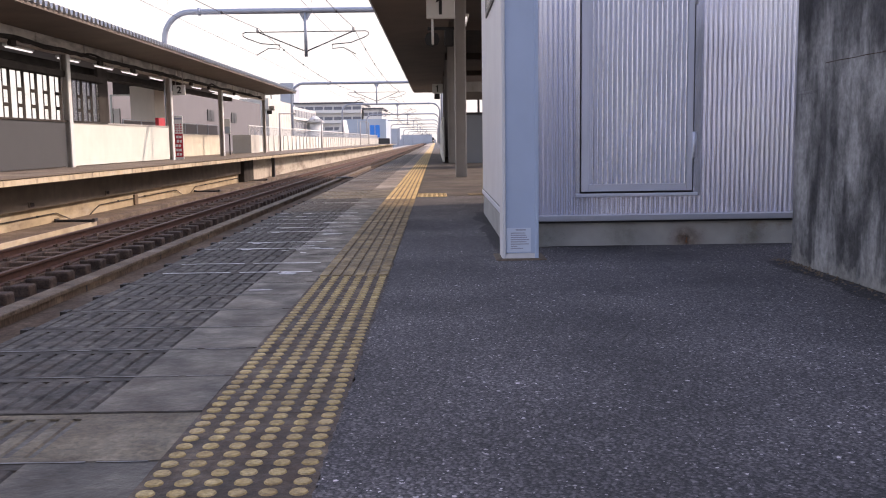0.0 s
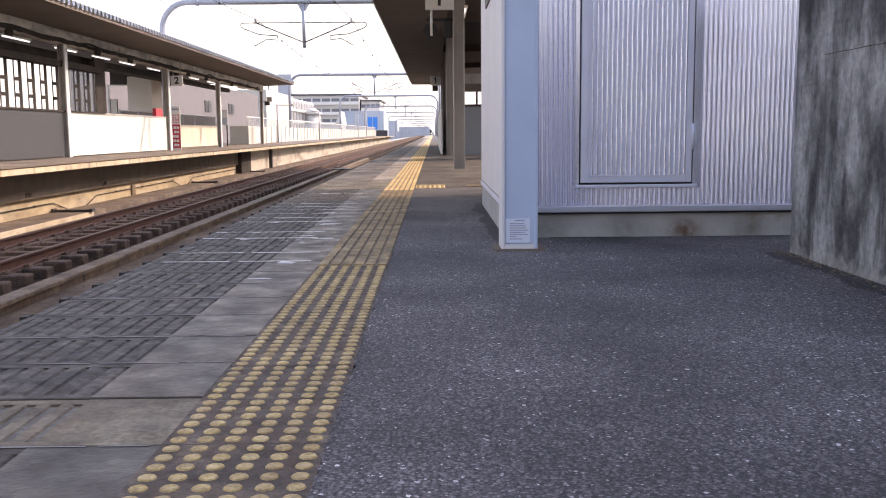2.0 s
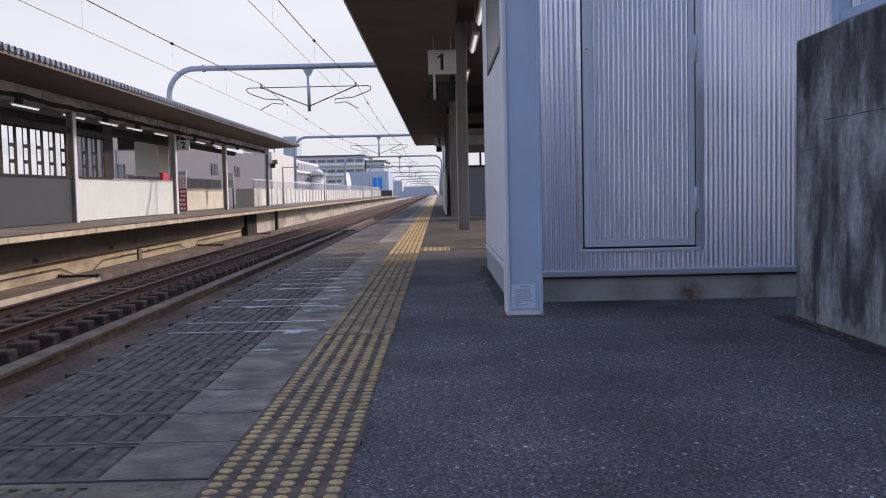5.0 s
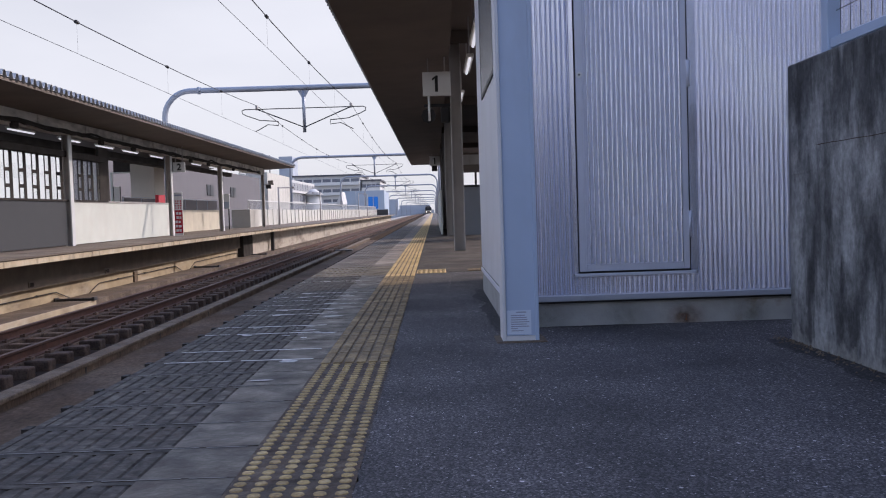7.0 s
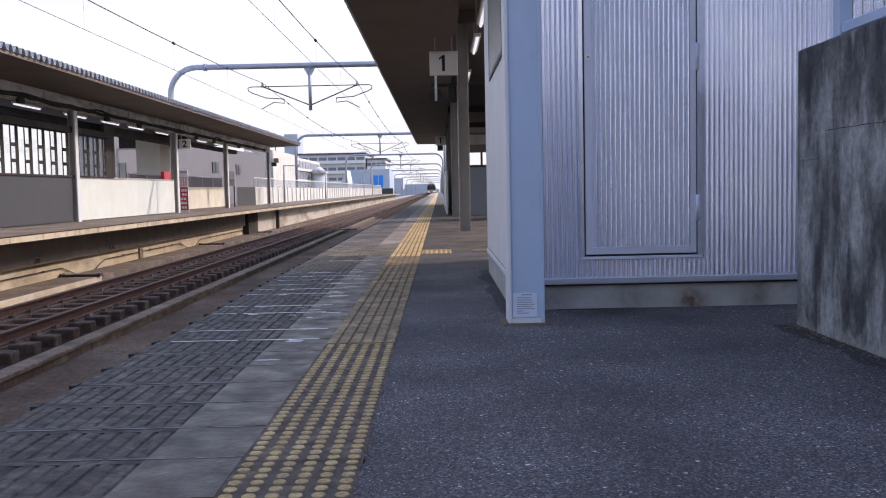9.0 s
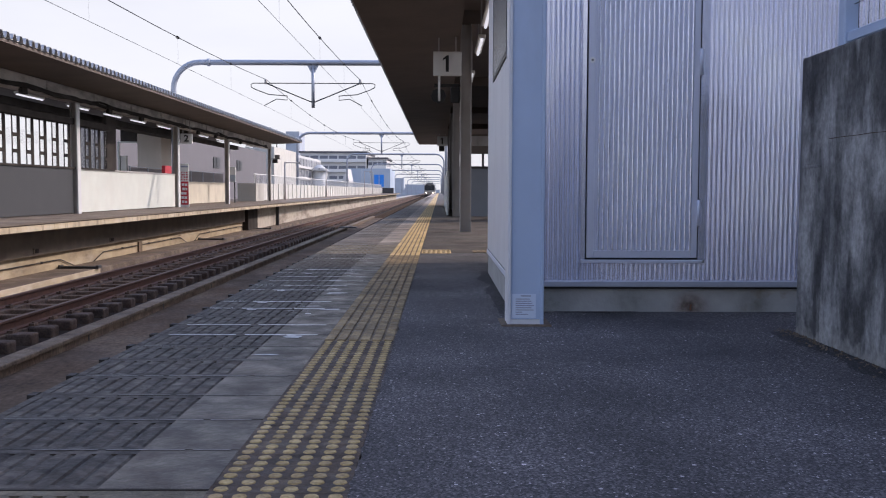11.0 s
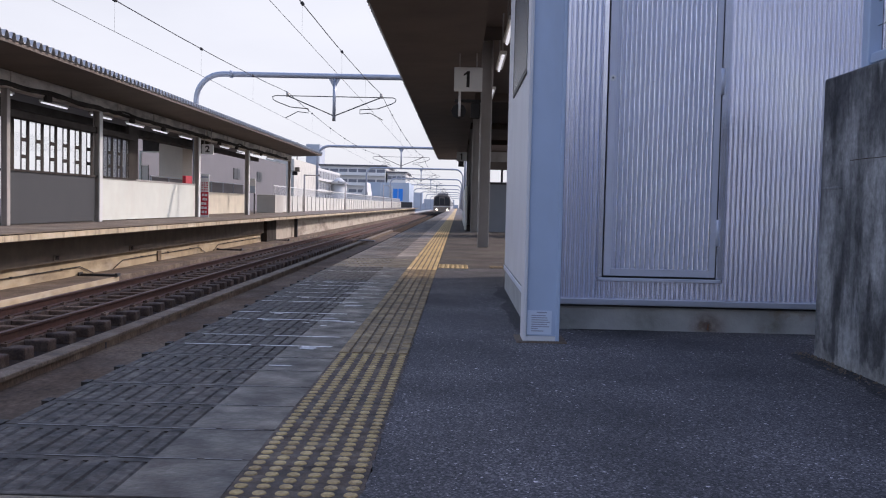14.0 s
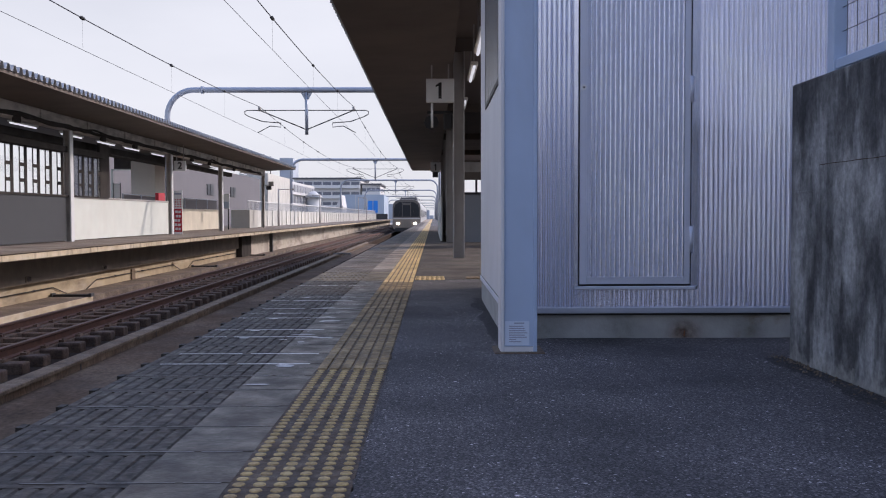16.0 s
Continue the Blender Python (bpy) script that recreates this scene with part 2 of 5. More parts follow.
def parapet_mat(name):
    """Old fair-faced concrete: sooty from the top down, washed by pale vertical runs, rough and pale along the foot."""
    m = bpy.data.materials.new(name)
    m.use_nodes = True
    n, l = m.node_tree.nodes, m.node_tree.links
    b = n["Principled BSDF"]
    b.inputs["Roughness"].default_value, b.inputs["Specular IOR Level"].default_value = 0.9, 0.25
    place = n.new("ShaderNodeNewGeometry").outputs["Position"]

    def cloud(stretch, offset, detail=6, rough=0.6):
        mp = n.new("ShaderNodeMapping")
        mp.inputs["Scale"].default_value, mp.inputs["Location"].default_value = stretch, (offset, offset, offset)
        l.new(place, mp.inputs["Vector"])
        no = n.new("ShaderNodeTexNoise")
        no.inputs["Scale"].default_value, no.inputs["Detail"].default_value, no.inputs["Roughness"].default_value = 1.0, detail, rough
        l.new(mp.outputs[0], no.inputs["Vector"])
        return no.outputs["Fac"]

    def scaled(socket, a, b2, c, d):
        mr = n.new("ShaderNodeMapRange")
        for k, v in enumerate((a, b2, c, d)):
            mr.inputs[k + 1].default_value = v
        l.new(socket, mr.inputs[0])
        return mr.outputs[0]

    def math_node(kind, a, b2):
        mn = n.new("ShaderNodeMath")
        mn.operation = kind
        for k, v in enumerate((a, b2)):
            if isinstance(v, float):
                mn.inputs[k].default_value = v
            else:
                l.new(v, mn.inputs[k])
        return mn.outputs[0]

    def blend(amount, first, tone):
        mx = n.new("ShaderNodeMix")
        mx.data_type = "RGBA"
        l.new(amount, mx.inputs[0])
        l.new(first, mx.inputs[6])
        mx.inputs[7].default_value = (*tone, 1)
        return mx.outputs[2]

    ramp = n.new("ShaderNodeValToRGB")
    for k, (q, tone) in enumerate(((0.38, (0.060, 0.061, 0.063)), (0.5, (0.165, 0.167, 0.167)), (0.61, (0.33, 0.333, 0.33)))):
        e = ramp.color_ramp.elements[k] if k < 2 else ramp.color_ramp.elements.new(q)
        e.position, e.color = q, (*tone, 1)
    l.new(cloud((3, 3.4, 1.7), 0.0, 9, 0.70), ramp.inputs["Fac"])
    height = n.new("ShaderNodeSeparateXYZ")
    l.new(place, height.inputs[0])
    # soot that hangs down from the coping in tongues
    tongue = math_node("ADD", scaled(height.outputs["Z"], 0.15, 1.24, 0.0, 1.0), scaled(cloud((2, 3.6, 1.0), 3.1, 8, 0.66), 0.3, 0.7, -0.62, 0.62))
    col = blend(scaled(tongue, 0.62, 1.05, 0.0, 0.68), ramp.outputs["Color"], (0.040, 0.041, 0.043))
    # dark wet runs, then pale lime runs
    col = blend(scaled(cloud((3, 3.4, 0.75), 8.4, 8, 0.62), 0.54, 0.62, 0.0, 0.80), col, (0.036, 0.036, 0.039))
    col = blend(scaled(cloud((3, 3.6, 1.0), 14.2, 8, 0.64), 0.54, 0.61, 0.0, 0.66), col, (0.33, 0.335, 0.335))
    # rough pale foot
    foot = math_node("ADD", scaled(height.outputs["Z"], 0.0, 0.16, 1.0, 0.0), scaled(cloud((6, 11, 9), 5.5, 6, 0.65), 0.3, 0.7, -0.5, 0.5))
    col = blend(scaled(foot, 0.55, 0.9, 0.0, 0.55), col, (0.30, 0.295, 0.275))
    grit = cloud((34, 34, 34), 1.7, 5, 0.7)
    vm = n.new("ShaderNodeVectorMath")
    vm.operation = "SCALE"
    l.new(col, vm.inputs[0])
    l.new(scaled(grit, 0.3, 0.7, 0.72, 1.3), vm.inputs["Scale"])
    l.new(vm.outputs[0], b.inputs["Base Color"])
    bp = n.new("ShaderNodeBump")
    bp.inputs["Strength"].default_value, bp.inputs["Distance"].default_value = 0.55, 0.006
    l.new(math_node("ADD", grit, cloud((7, 12, 5), 2.2, 6, 0.6)), bp.inputs["Height"])
    l.new(bp.outputs[0], b.inputs["Normal"])
    return m


SOOTWALL = parapet_mat("sooty_parapet_concrete")
ASPHALT = asphalt_mat("asphalt", 1.0)
FOOTDARK = asphalt_mat("foot_dark_asphalt", 0.34)
SLAB = worn_mat("edge_slab_concrete", ((0.0155, 0.0138, 0.0125), (0.032, 0.029, 0.026), (0.068, 0.061, 0.053)), (0.042, 0.031, 0.022), 0.7, 3.6, rough=0.46, spec=0.36)
SLAB_PALE = worn_mat("edge_slab_pale", ((0.060, 0.054, 0.041), (0.135, 0.124, 0.094), (0.225, 0.208, 0.160)), (0.072, 0.060, 0.043), 0.7, 4.5, 70)
RIBBED = worn_mat("edge_slab_ribs", ((0.0145, 0.0138, 0.014), (0.029, 0.027, 0.0265), (0.076, 0.071, 0.066)), (0.036, 0.028, 0.022), 0.5, 9.0, 38, rough=0.58, spec=0.24)
JOINT_SHINE = mat("joint_shine", (0.56, 0.56, 0.56), 0.4, var=0.6, scale=26)
JOINT_DULL = mat("dull_joint_mortar", (0.16, 0.155, 0.15), 0.6, var=0.4, scale=25)
SCUFF = mat("scuffed_pale_patch", (0.36, 0.36, 0.37), 0.45, var=0.5, scale=60)
RUBBER = worn_mat("groove_dirt", ((0.008, 0.0078, 0.008), (0.014, 0.0132, 0.0135), (0.030, 0.027, 0.025)), (0.026, 0.020, 0.017), 0.6, 8.0, 50)
TACT_GAP = worn_mat("tactile_gap", ((0.062, 0.049, 0.036), (0.11, 0.088, 0.062), (0.19, 0.155, 0.108)), (0.088, 0.066, 0.044), 0.6, 8.0, 90)
TACT_BASE = worn_mat("tactile_base", ((0.021, 0.015, 0.012), (0.043, 0.032, 0.024), (0.105, 0.084, 0.064)), (0.050, 0.030, 0.019), 0.6, 9.0, 90)
TACT_DOT = worn_mat("tactile_dot", ((0.195, 0.152, 0.072), (0.34, 0.275, 0.128), (0.44, 0.372, 0.205)), (0.20, 0.153, 0.094), 0.6, 16.0, 130, piece=0.08)
TACT_WORN = worn_mat("tactile_worn", ((0.105, 0.082, 0.046), (0.20, 0.158, 0.088), (0.32, 0.26, 0.145)), (0.135, 0.102, 0.058), 0.6, 8.0, 90)
TACT_YEL = worn_mat("tactile_yellow", ((0.33, 0.25, 0.12), (0.53, 0.42, 0.20), (0.62, 0.52, 0.31)), (0.29, 0.22, 0.125), 0.55, 3.0, 50)
CONC = mat("concrete", (0.33, 0.31, 0.28), 0.85, var=0.18, scale=4, bump=0.3, bscale=40, stain=(0.12, 0.11, 0.10), stain_amt=0.6, stain_scale=(1.5, 1.5, 0.4))
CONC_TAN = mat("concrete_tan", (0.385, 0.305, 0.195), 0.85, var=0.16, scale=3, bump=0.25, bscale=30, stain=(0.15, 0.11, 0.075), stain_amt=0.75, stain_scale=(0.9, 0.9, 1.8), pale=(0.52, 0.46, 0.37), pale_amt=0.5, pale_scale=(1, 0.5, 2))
CONC_OLD = worn_mat("weathered_concrete", ((0.050, 0.051, 0.053), (0.145, 0.148, 0.152), (0.29, 0.295, 0.30)), (0.070, 0.070, 0.070), 0.7, 3.0, 26, rough=0.88, piece=0.0, bump=0.6, stretch=(1, 1, 0.78))
PLINTH = mat("plinth_concrete", (0.33, 0.33, 0.32), 0.85, var=0.2, scale=6, bump=0.3, bscale=50, stain=(0.18, 0.12, 0.06), stain_amt=0.8, stain_scale=(2.2, 2.2, 3), stain_lo=0.58, stain_hi=0.70)
DIRT = mat("track_dirt", (0.030, 0.022, 0.018), 0.95, spec=0.05, var=0.3, scale=5, bump=0.6, bscale=30, stain=(0.04, 0.028, 0.022), stain_amt=0.7, stain_scale=(1, 0.4, 1))
RAIL = mat("rusty_rail", (0.068, 0.026, 0.014), 0.8, 0.05, var=0.3, scale=14)
RAILTOP = mat("rail_head", (0.092, 0.052, 0.035), 0.6, 0.2, var=0.15, scale=10)
SLEEPER = worn_mat("sleeper_concrete", ((0.034, 0.026, 0.022), (0.064, 0.049, 0.041), (0.105, 0.083, 0.069)), (0.062, 0.038, 0.026), 0.6, 5.0, 40, rough=0.85)
SIDING = mat("ribbed_metal_siding", (0.865, 0.885, 1.0), 0.24, 0.80, var=0.06, scale=2.5)
DOORMET = mat("door_frame_metal", (0.60, 0.62, 0.71), 0.40, 0.2, var=0.05, scale=3)
BLUEGREY = mat("bluegrey_paint", (0.40, 0.49, 0.645), 0.42, 0.0, var=0.05, scale=4, stain=(0.28, 0.30, 0.36), stain_amt=0.4, stain_scale=(2, 2, 0.6))
PALEGREY = mat("pale_grey_paint", (0.62, 0.62, 0.64), 0.5, 0.0, var=0.06, scale=3, stain=(0.45, 0.44, 0.42), stain_amt=0.4, stain_scale=(1, 1, 0.5))
STEEL = mat("grey_steel_paint", (0.36, 0.34, 0.32), 0.5, 0.1, var=0.1, scale=3, stain=(0.20, 0.17, 0.14), stain_amt=0.4, stain_scale=(2, 2, 0.7))
GALV = mat("gantry_galvanised", (0.33, 0.36, 0.42), 0.45, 0.35, var=0.08, scale=3)
BROWN = mat("canopy_underside_brown", (0.135, 0.108, 0.088), 0.75, var=0.14, scale=1.2, stain=(0.06, 0.05, 0.045), stain_amt=0.5, stain_scale=(0.6, 0.6, 1))
ROOFEDGE = mat("canopy_sheet_grey", (0.47, 0.47, 0.47), 0.5, 0.2, var=0.12, scale=5)
DARK = mat("dark_steel", (0.035, 0.034, 0.035), 0.55, 0.2, var=0.15)
BLACK = mat("black_rubber", (0.012, 0.012, 0.013), 0.6, var=0.1)
CREAM = mat("cream_panel", (0.565, 0.58, 0.52), 0.6, var=0.05, scale=2, stain=(0.50, 0.46, 0.40), stain_amt=0.5, stain_scale=(0.8, 0.8, 0.5))
GREYPANEL = mat("grey_panel", (0.040, 0.041, 0.045), 0.6, var=0.06, scale=2)
SIGNWHITE = mat("sign_white", (0.72, 0.72, 0.70), 0.45, var=0.03)
SIGNBLACK = mat("sign_black", (0.015, 0.015, 0.015), 0.5, var=0.02)
PAPER = mat("notice_paper", (0.58, 0.65, 0.77), 0.5, var=0.04)
INK = mat("notice_ink", (0.30, 0.32, 0.40), 0.6, var=0.05)
RED = mat("red_paint", (0.46, 0.02, 0.035), 0.45, var=0.06)
BLUE = mat("blue_paint", (0.02, 0.22, 0.72), 0.5, var=0.06)
LILAC = mat("lilac_render", (0.145, 0.138, 0.147), 0.85, var=0.06, scale=0.5, stain=(0.138, 0.13, 0.14), stain_amt=0.5, stain_scale=(0.2, 0.2, 0.1))
WHITEWALL = mat("white_render", (0.58, 0.58, 0.57), 0.85, var=0.05, scale=0.4, stain=(0.5, 0.49, 0.48), stain_amt=0.4, stain_scale=(0.3, 0.3, 0.1))
PALEBLUE = mat("pale_blue_cladding", (0.38, 0.45, 0.54), 0.7, var=0.05, scale=0.5)
DARKROOF = mat("dark_roof", (0.10, 0.10, 0.11), 0.7, var=0.1)
WINDOWDARK = mat("window_dark", (0.022, 0.025, 0.03), 0.35, var=0.05, spec=0.25)
FROST = mat("lit_lamp_tube", (0.80, 0.80, 0.80), 0.35, var=0.03, emit=(1.0, 0.98, 0.94), emit_s=0.65)
TUBE = mat("lamp_diffuser", (0.75, 0.74, 0.68), 0.4, var=0.03)
POSTER = mat("poster_board", (0.12, 0.13, 0.15), 0.25, var=0.3, scale=3)
WIRE = mat("wire_dark", (0.05, 0.05, 0.06), 0.5, 0.5, var=0.1)
TRAINBODY = mat("train_body_steel", (0.50, 0.50, 0.50), 0.35, 0.5, var=0.05, rides=True)
TRAINBROWN = mat("train_cab_grey", (0.215, 0.185, 0.155), 0.4, 0.2, var=0.05, rides=True)
TRAINMASK = mat("train_mask_grey", (0.115, 0.105, 0.098), 0.4, 0.2, var=0.05, rides=True)
HEADLAMP = mat("headlamp_lit", (1.0, 0.95, 0.8), 0.3, var=0.0, emit=(1.0, 0.88, 0.66), emit_s=7.0, rides=True)
# distance haze is mixed into this pale blue wall colour
HAZE = mat("haze_tinted_building", (0.40, 0.44, 0.50), 0.9, var=0.08, scale=0.3)
GROUND = mat("ground_town", (0.17, 0.16, 0.145), 0.95, var=0.25, scale=0.4, bump=0.2, bscale=4)


# ---- mesh helpers ----
def box(bm, x0, x1, y0, y1, z0, z1):
    v = [bm.verts.new((x, y, z)) for x in (x0, x1) for y in (y0, y1) for z in (z0, z1)]
    for f in ((0, 1, 3, 2), (4, 6, 7, 5), (0, 4, 5, 1), (2, 3, 7, 6), (0, 2, 6, 4), (1, 5, 7, 3)):
        bm.faces.new([v[i] for i in f])
    return v


def bevel(bm, w, seg=2):
    bmesh.ops.recalc_face_normals(bm, faces=bm.faces[:])
    bmesh.ops.bevel(bm, geom=bm.edges[:], offset=w, segments=seg, affect="EDGES", profile=0.5)
    return bm


def bx(x0, x1, y0, y1, z0, z1, w=0.0, seg=2):
    bm = bmesh.new()
    box(bm, x0, x1, y0, y1, z0, z1)
    if w:
        bevel(bm, w, seg)
    return bm


def tube(bm, pts, r, n=8, r_end=None, cap=True):
    """A round bar along a line of points."""
    pts = [Vector(p) for p in pts]
    rings = []
    a = None
    for i, p in enumerate(pts):
        d = (pts[min(i + 1, len(pts) - 1)] - pts[max(i - 1, 0)]).normalized()
        if a is None:
            u = Vector((0, 0, 1)) if abs(d.z) < 0.9 else Vector((0, 1, 0))
            a = d.cross(u)
        a = (a - d * a.dot(d)).normalized()
        b = d.cross(a).normalized()
        rr = r if r_end is None else r + (r_end - r) * i / (len(pts) - 1)
        rings.append([bm.verts.new(p + (a * math.cos(k * math.tau / n) + b * math.sin(k * math.tau / n)) * rr) for k in range(n)])
    for r0, r1 in zip(rings, rings[1:]):
        for k in range(n):
            bm.faces.new((r0[k], r0[(k + 1) % n], r1[(k + 1) % n], r1[k])).smooth = n > 5
    if cap:
        bm.faces.new(rings[0][::-1])
        bm.faces.new(rings[-1])
    return bm


def prism(bm, poly, axis, a, b):
    """A polygon of two coordinates pulled along an axis from a to b."""
    def at(p, s):
        return {"x": (s, p[0], p[1]), "y": (p[0], s, p[1]), "z": (p[0], p[1], s)}[axis]
    lo = [bm.verts.new(at(p, a)) for p in poly]
    hi = [bm.verts.new(at(p, b)) for p in poly]
    k = len(poly)
    for i in range(k):
        bm.faces.new((lo[i], lo[(i + 1) % k], hi[(i + 1) % k], hi[i]))
    bm.faces.new(lo[::-1])
    bm.faces.new(hi)
    return bm


def mesh_of(name, bm, material):
    bmesh.ops.recalc_face_normals(bm, faces=bm.faces[:])
    me = bpy.data.meshes.new(name)
    bm.to_mesh(me)
    bm.free()
    for m in (material if isinstance(material, (list, tuple)) else [material]):
        me.materials.append(m)
    return me


def thing(name, label, category, group="", kind="", bm=None, material=None, at=(0, 0, 0), rz=0.0):
    ob = new(name, mesh_of(name, bm, material) if bm else None)
    ob.matrix_basis = pose(*at, 0, 0, rz)
    return tagged(ob, label, category, group, kind)


def part(name, bm, material, parent, label="", kind=""):
    ob = new(name, bm if isinstance(bm, bpy.types.Mesh) else mesh_of(name, bm, material))
    ob.parent = parent
    return tagged(ob, label, "", "", kind)


def text_part(body, size, material, parent, m, name="numeral"):
    cu = bpy.data.curves.new(name, "FONT")
    cu.body, cu.size, cu.extrude = body, size, 0.004
    cu.offset = size * 0.03
    cu.align_x, cu.align_y = "CENTER", "CENTER"
    cu.materials.append(material)
    ob = new(name, cu)
    ob.parent = parent
    ob.matrix_basis = m
    return ob


def glass_mat():
    """Thin clear pane: mostly see-through, a little mirror."""
    m = bpy.data.materials.new("clear_glass")
    m.use_nodes = True
    n, l = m.node_tree.nodes, m.node_tree.links
    n.remove(n["Principled BSDF"])
    see, shine, mix = n.new("ShaderNodeBsdfTransparent"), n.new("ShaderNodeBsdfGlossy"), n.new("ShaderNodeMixShader")
    shine.inputs["Roughness"].default_value = 0.03
    mix.inputs[0].default_value = 0.08
    l.new(see.outputs[0], mix.inputs[1])
    l.new(shine.outputs[0], mix.inputs[2])
    l.new(mix.outputs[0], n["Material Output"].inputs["Surface"])
    return m


def soft_stain_mat(name, tone, centre, radius, strength):
    """A stain that thins out to nothing at its rim, broken up by noise."""
    m = bpy.data.materials.new(name)
    m.use_nodes = True
    n, l = m.node_tree.nodes, m.node_tree.links
    b = n["Principled BSDF"]
    b.inputs["Base Color"].default_value, b.inputs["Roughness"].default_value = (*tone, 1), 0.9
    place = n.new("ShaderNodeTexCoord").outputs["Object"]
    shift = n.new("ShaderNodeVectorMath")
    shift.operation = "SUBTRACT"
    shift.inputs[1].default_value = centre
    l.new(place, shift.inputs[0])
    size = n.new("ShaderNodeVectorMath")
    size.operation = "MULTIPLY"
    size.inputs[1].default_value = (0.8 / radius, 1 / radius, 1 / radius)
    l.new(shift.outputs[0], size.inputs[0])
    ball = n.new("ShaderNodeTexGradient")
    ball.gradient_type = "SPHERICAL"
    l.new(size.outputs[0], ball.inputs["Vector"])
    cloud = n.new("ShaderNodeTexNoise")
    cloud.inputs["Scale"].default_value, cloud.inputs["Detail"].default_value = 28, 6
    l.new(place, cloud.inputs["Vector"])
    vary = n.new("ShaderNodeMapRange")
    vary.inputs[1].default_value, vary.inputs[2].default_value = 0.3, 0.65
    vary.inputs[3].default_value, vary.inputs[4].default_value = 0.5 * strength, 1.5 * strength
    l.new(cloud.outputs["Fac"], vary.inputs[0])
    amount = n.new("ShaderNodeMath")
    amount.operation, amount.use_clamp = "MULTIPLY", True
    l.new(ball.outputs["Fac"], amount.inputs[0])
    l.new(vary.outputs[0], amount.inputs[1])
    clear, mix = n.new("ShaderNodeBsdfTransparent"), n.new("ShaderNodeMixShader")
    l.new(amount.outputs[0], mix.inputs[0])
    l.new(clear.outputs[0], mix.inputs[1])
    l.new(b.outputs[0], mix.inputs[2])
    l.new(mix.outputs[0], n["Material Output"].inputs["Surface"])
    return m


GLASS = glass_mat()
FARWINDOW = mat("far_window", (0.15, 0.16, 0.19), 0.3, var=0.1)
UNDERLIP_DARK = mat("underlip_shade_tone", (0.165, 0.134, 0.106), 0.85, var=0.25, scale=3, bump=0.2, stain=(0.16, 0.12, 0.08), stain_amt=0.4, stain_scale=(1, 1, 2))
KERBDIRT = worn_mat("dirty_kerb", ((0.070, 0.058, 0.047), (0.118, 0.098, 0.078), (0.19, 0.160, 0.128)), (0.100, 0.072, 0.050), 0.7, 1.6, 30, rough=0.85, stretch=(1, 1, 0.5))
SHELF = worn_mat("shelf_concrete", ((0.050, 0.040, 0.032), (0.080, 0.064, 0.051), (0.125, 0.103, 0.083)), (0.080, 0.054, 0.037), 0.7, 0.9, 22, rough=0.9, stretch=(1, 0.6, 1), spec=0.15)
TIEPALE = worn_mat("cross_tie_concrete", ((0.060, 0.043, 0.033), (0.115, 0.085, 0.066), (0.18, 0.14, 0.112)), (0.085, 0.050, 0.034), 0.6, 4.0, 40, rough=0.85)
KERBTOP = worn_mat("kerb_cap", ((0.070, 0.059, 0.048), (0.132, 0.112, 0.091), (0.20, 0.173, 0.143)), (0.098, 0.073, 0.053), 0.6, 2.2, 40, rough=0.85)
PAVING = worn_mat("sunlit_floor_tone", ((0.027, 0.025, 0.0235), (0.056, 0.051, 0.047), (0.100, 0.092, 0.084)), (0.052, 0.039, 0.030), 0.5, 1.1, 25, rough=0.8)
BACKWALL = mat("grey_rear_wall", (0.20, 0.20, 0.21), 0.7, var=0.1, scale=1.5)
PALEBEAM = mat("stained_pale_beam", (0.62, 0.575, 0.51), 0.6, var=0.12, scale=3, stain=(0.16, 0.135, 0.11), stain_amt=0.6, stain_scale=(0.8, 0.8, 2.5), stain_lo=0.46, stain_hi=0.60)
FLASHING = mat("flashing_metal", (0.40, 0.42, 0.48), 0.45, 0.3, var=0.08, scale=4)

SOOT = mat("sooty_fittings", (0.05, 0.044, 0.04), 0.95, var=0.35, scale=2, spec=0.1)
SHAFT = mat("beige_shaft_panel", (0.66, 0.61, 0.54), 0.8, var=0.06, scale=1, stain=(0.5, 0.46, 0.40), stain_amt=0.5, stain_scale=(1, 1, 0.4))
FARCOL = mat("far_column_dull_paint", (0.40, 0.37, 0.335), 0.6, 0.0, var=0.12, scale=3, stain=(0.07, 0.058, 0.05), stain_amt=0.5, stain_scale=(2, 2, 0.8))
LIP = mat("platform_lip_concrete", (0.43, 0.345, 0.225), 0.85, var=0.22, scale=5, bump=0.25, bscale=30, stain=(0.115, 0.088, 0.062), stain_amt=0.85, stain_scale=(2, 5.5, 0.8), stain_lo=0.52, stain_hi=0.64, pale=(0.58, 0.50, 0.37), pale_amt=0.5, pale_scale=(2, 1.3, 0.5))
LIPTOP = worn_mat("lip_top_concrete", ((0.080, 0.067, 0.053), (0.135, 0.114, 0.091), (0.20, 0.172, 0.14)), (0.105, 0.08, 0.056), 0.6, 1.4, 20, rough=0.9)
COLGREY = mat("far_column_paint", (0.32, 0.295, 0.27), 0.6, 0.0, var=0.12, scale=3, stain=(0.09, 0.075, 0.065), stain_amt=0.5, stain_scale=(2, 2, 0.8))
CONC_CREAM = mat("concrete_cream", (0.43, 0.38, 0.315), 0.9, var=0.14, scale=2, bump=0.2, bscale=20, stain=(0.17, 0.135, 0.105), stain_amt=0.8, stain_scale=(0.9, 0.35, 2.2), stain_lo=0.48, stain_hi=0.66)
TANWALL = mat("tan_rendered_wall", (0.60, 0.55, 0.445), 0.9, var=0.1, scale=1.5, stain=(0.40, 0.365, 0.30), stain_amt=0.6, stain_scale=(1, 0.8, 0.5))
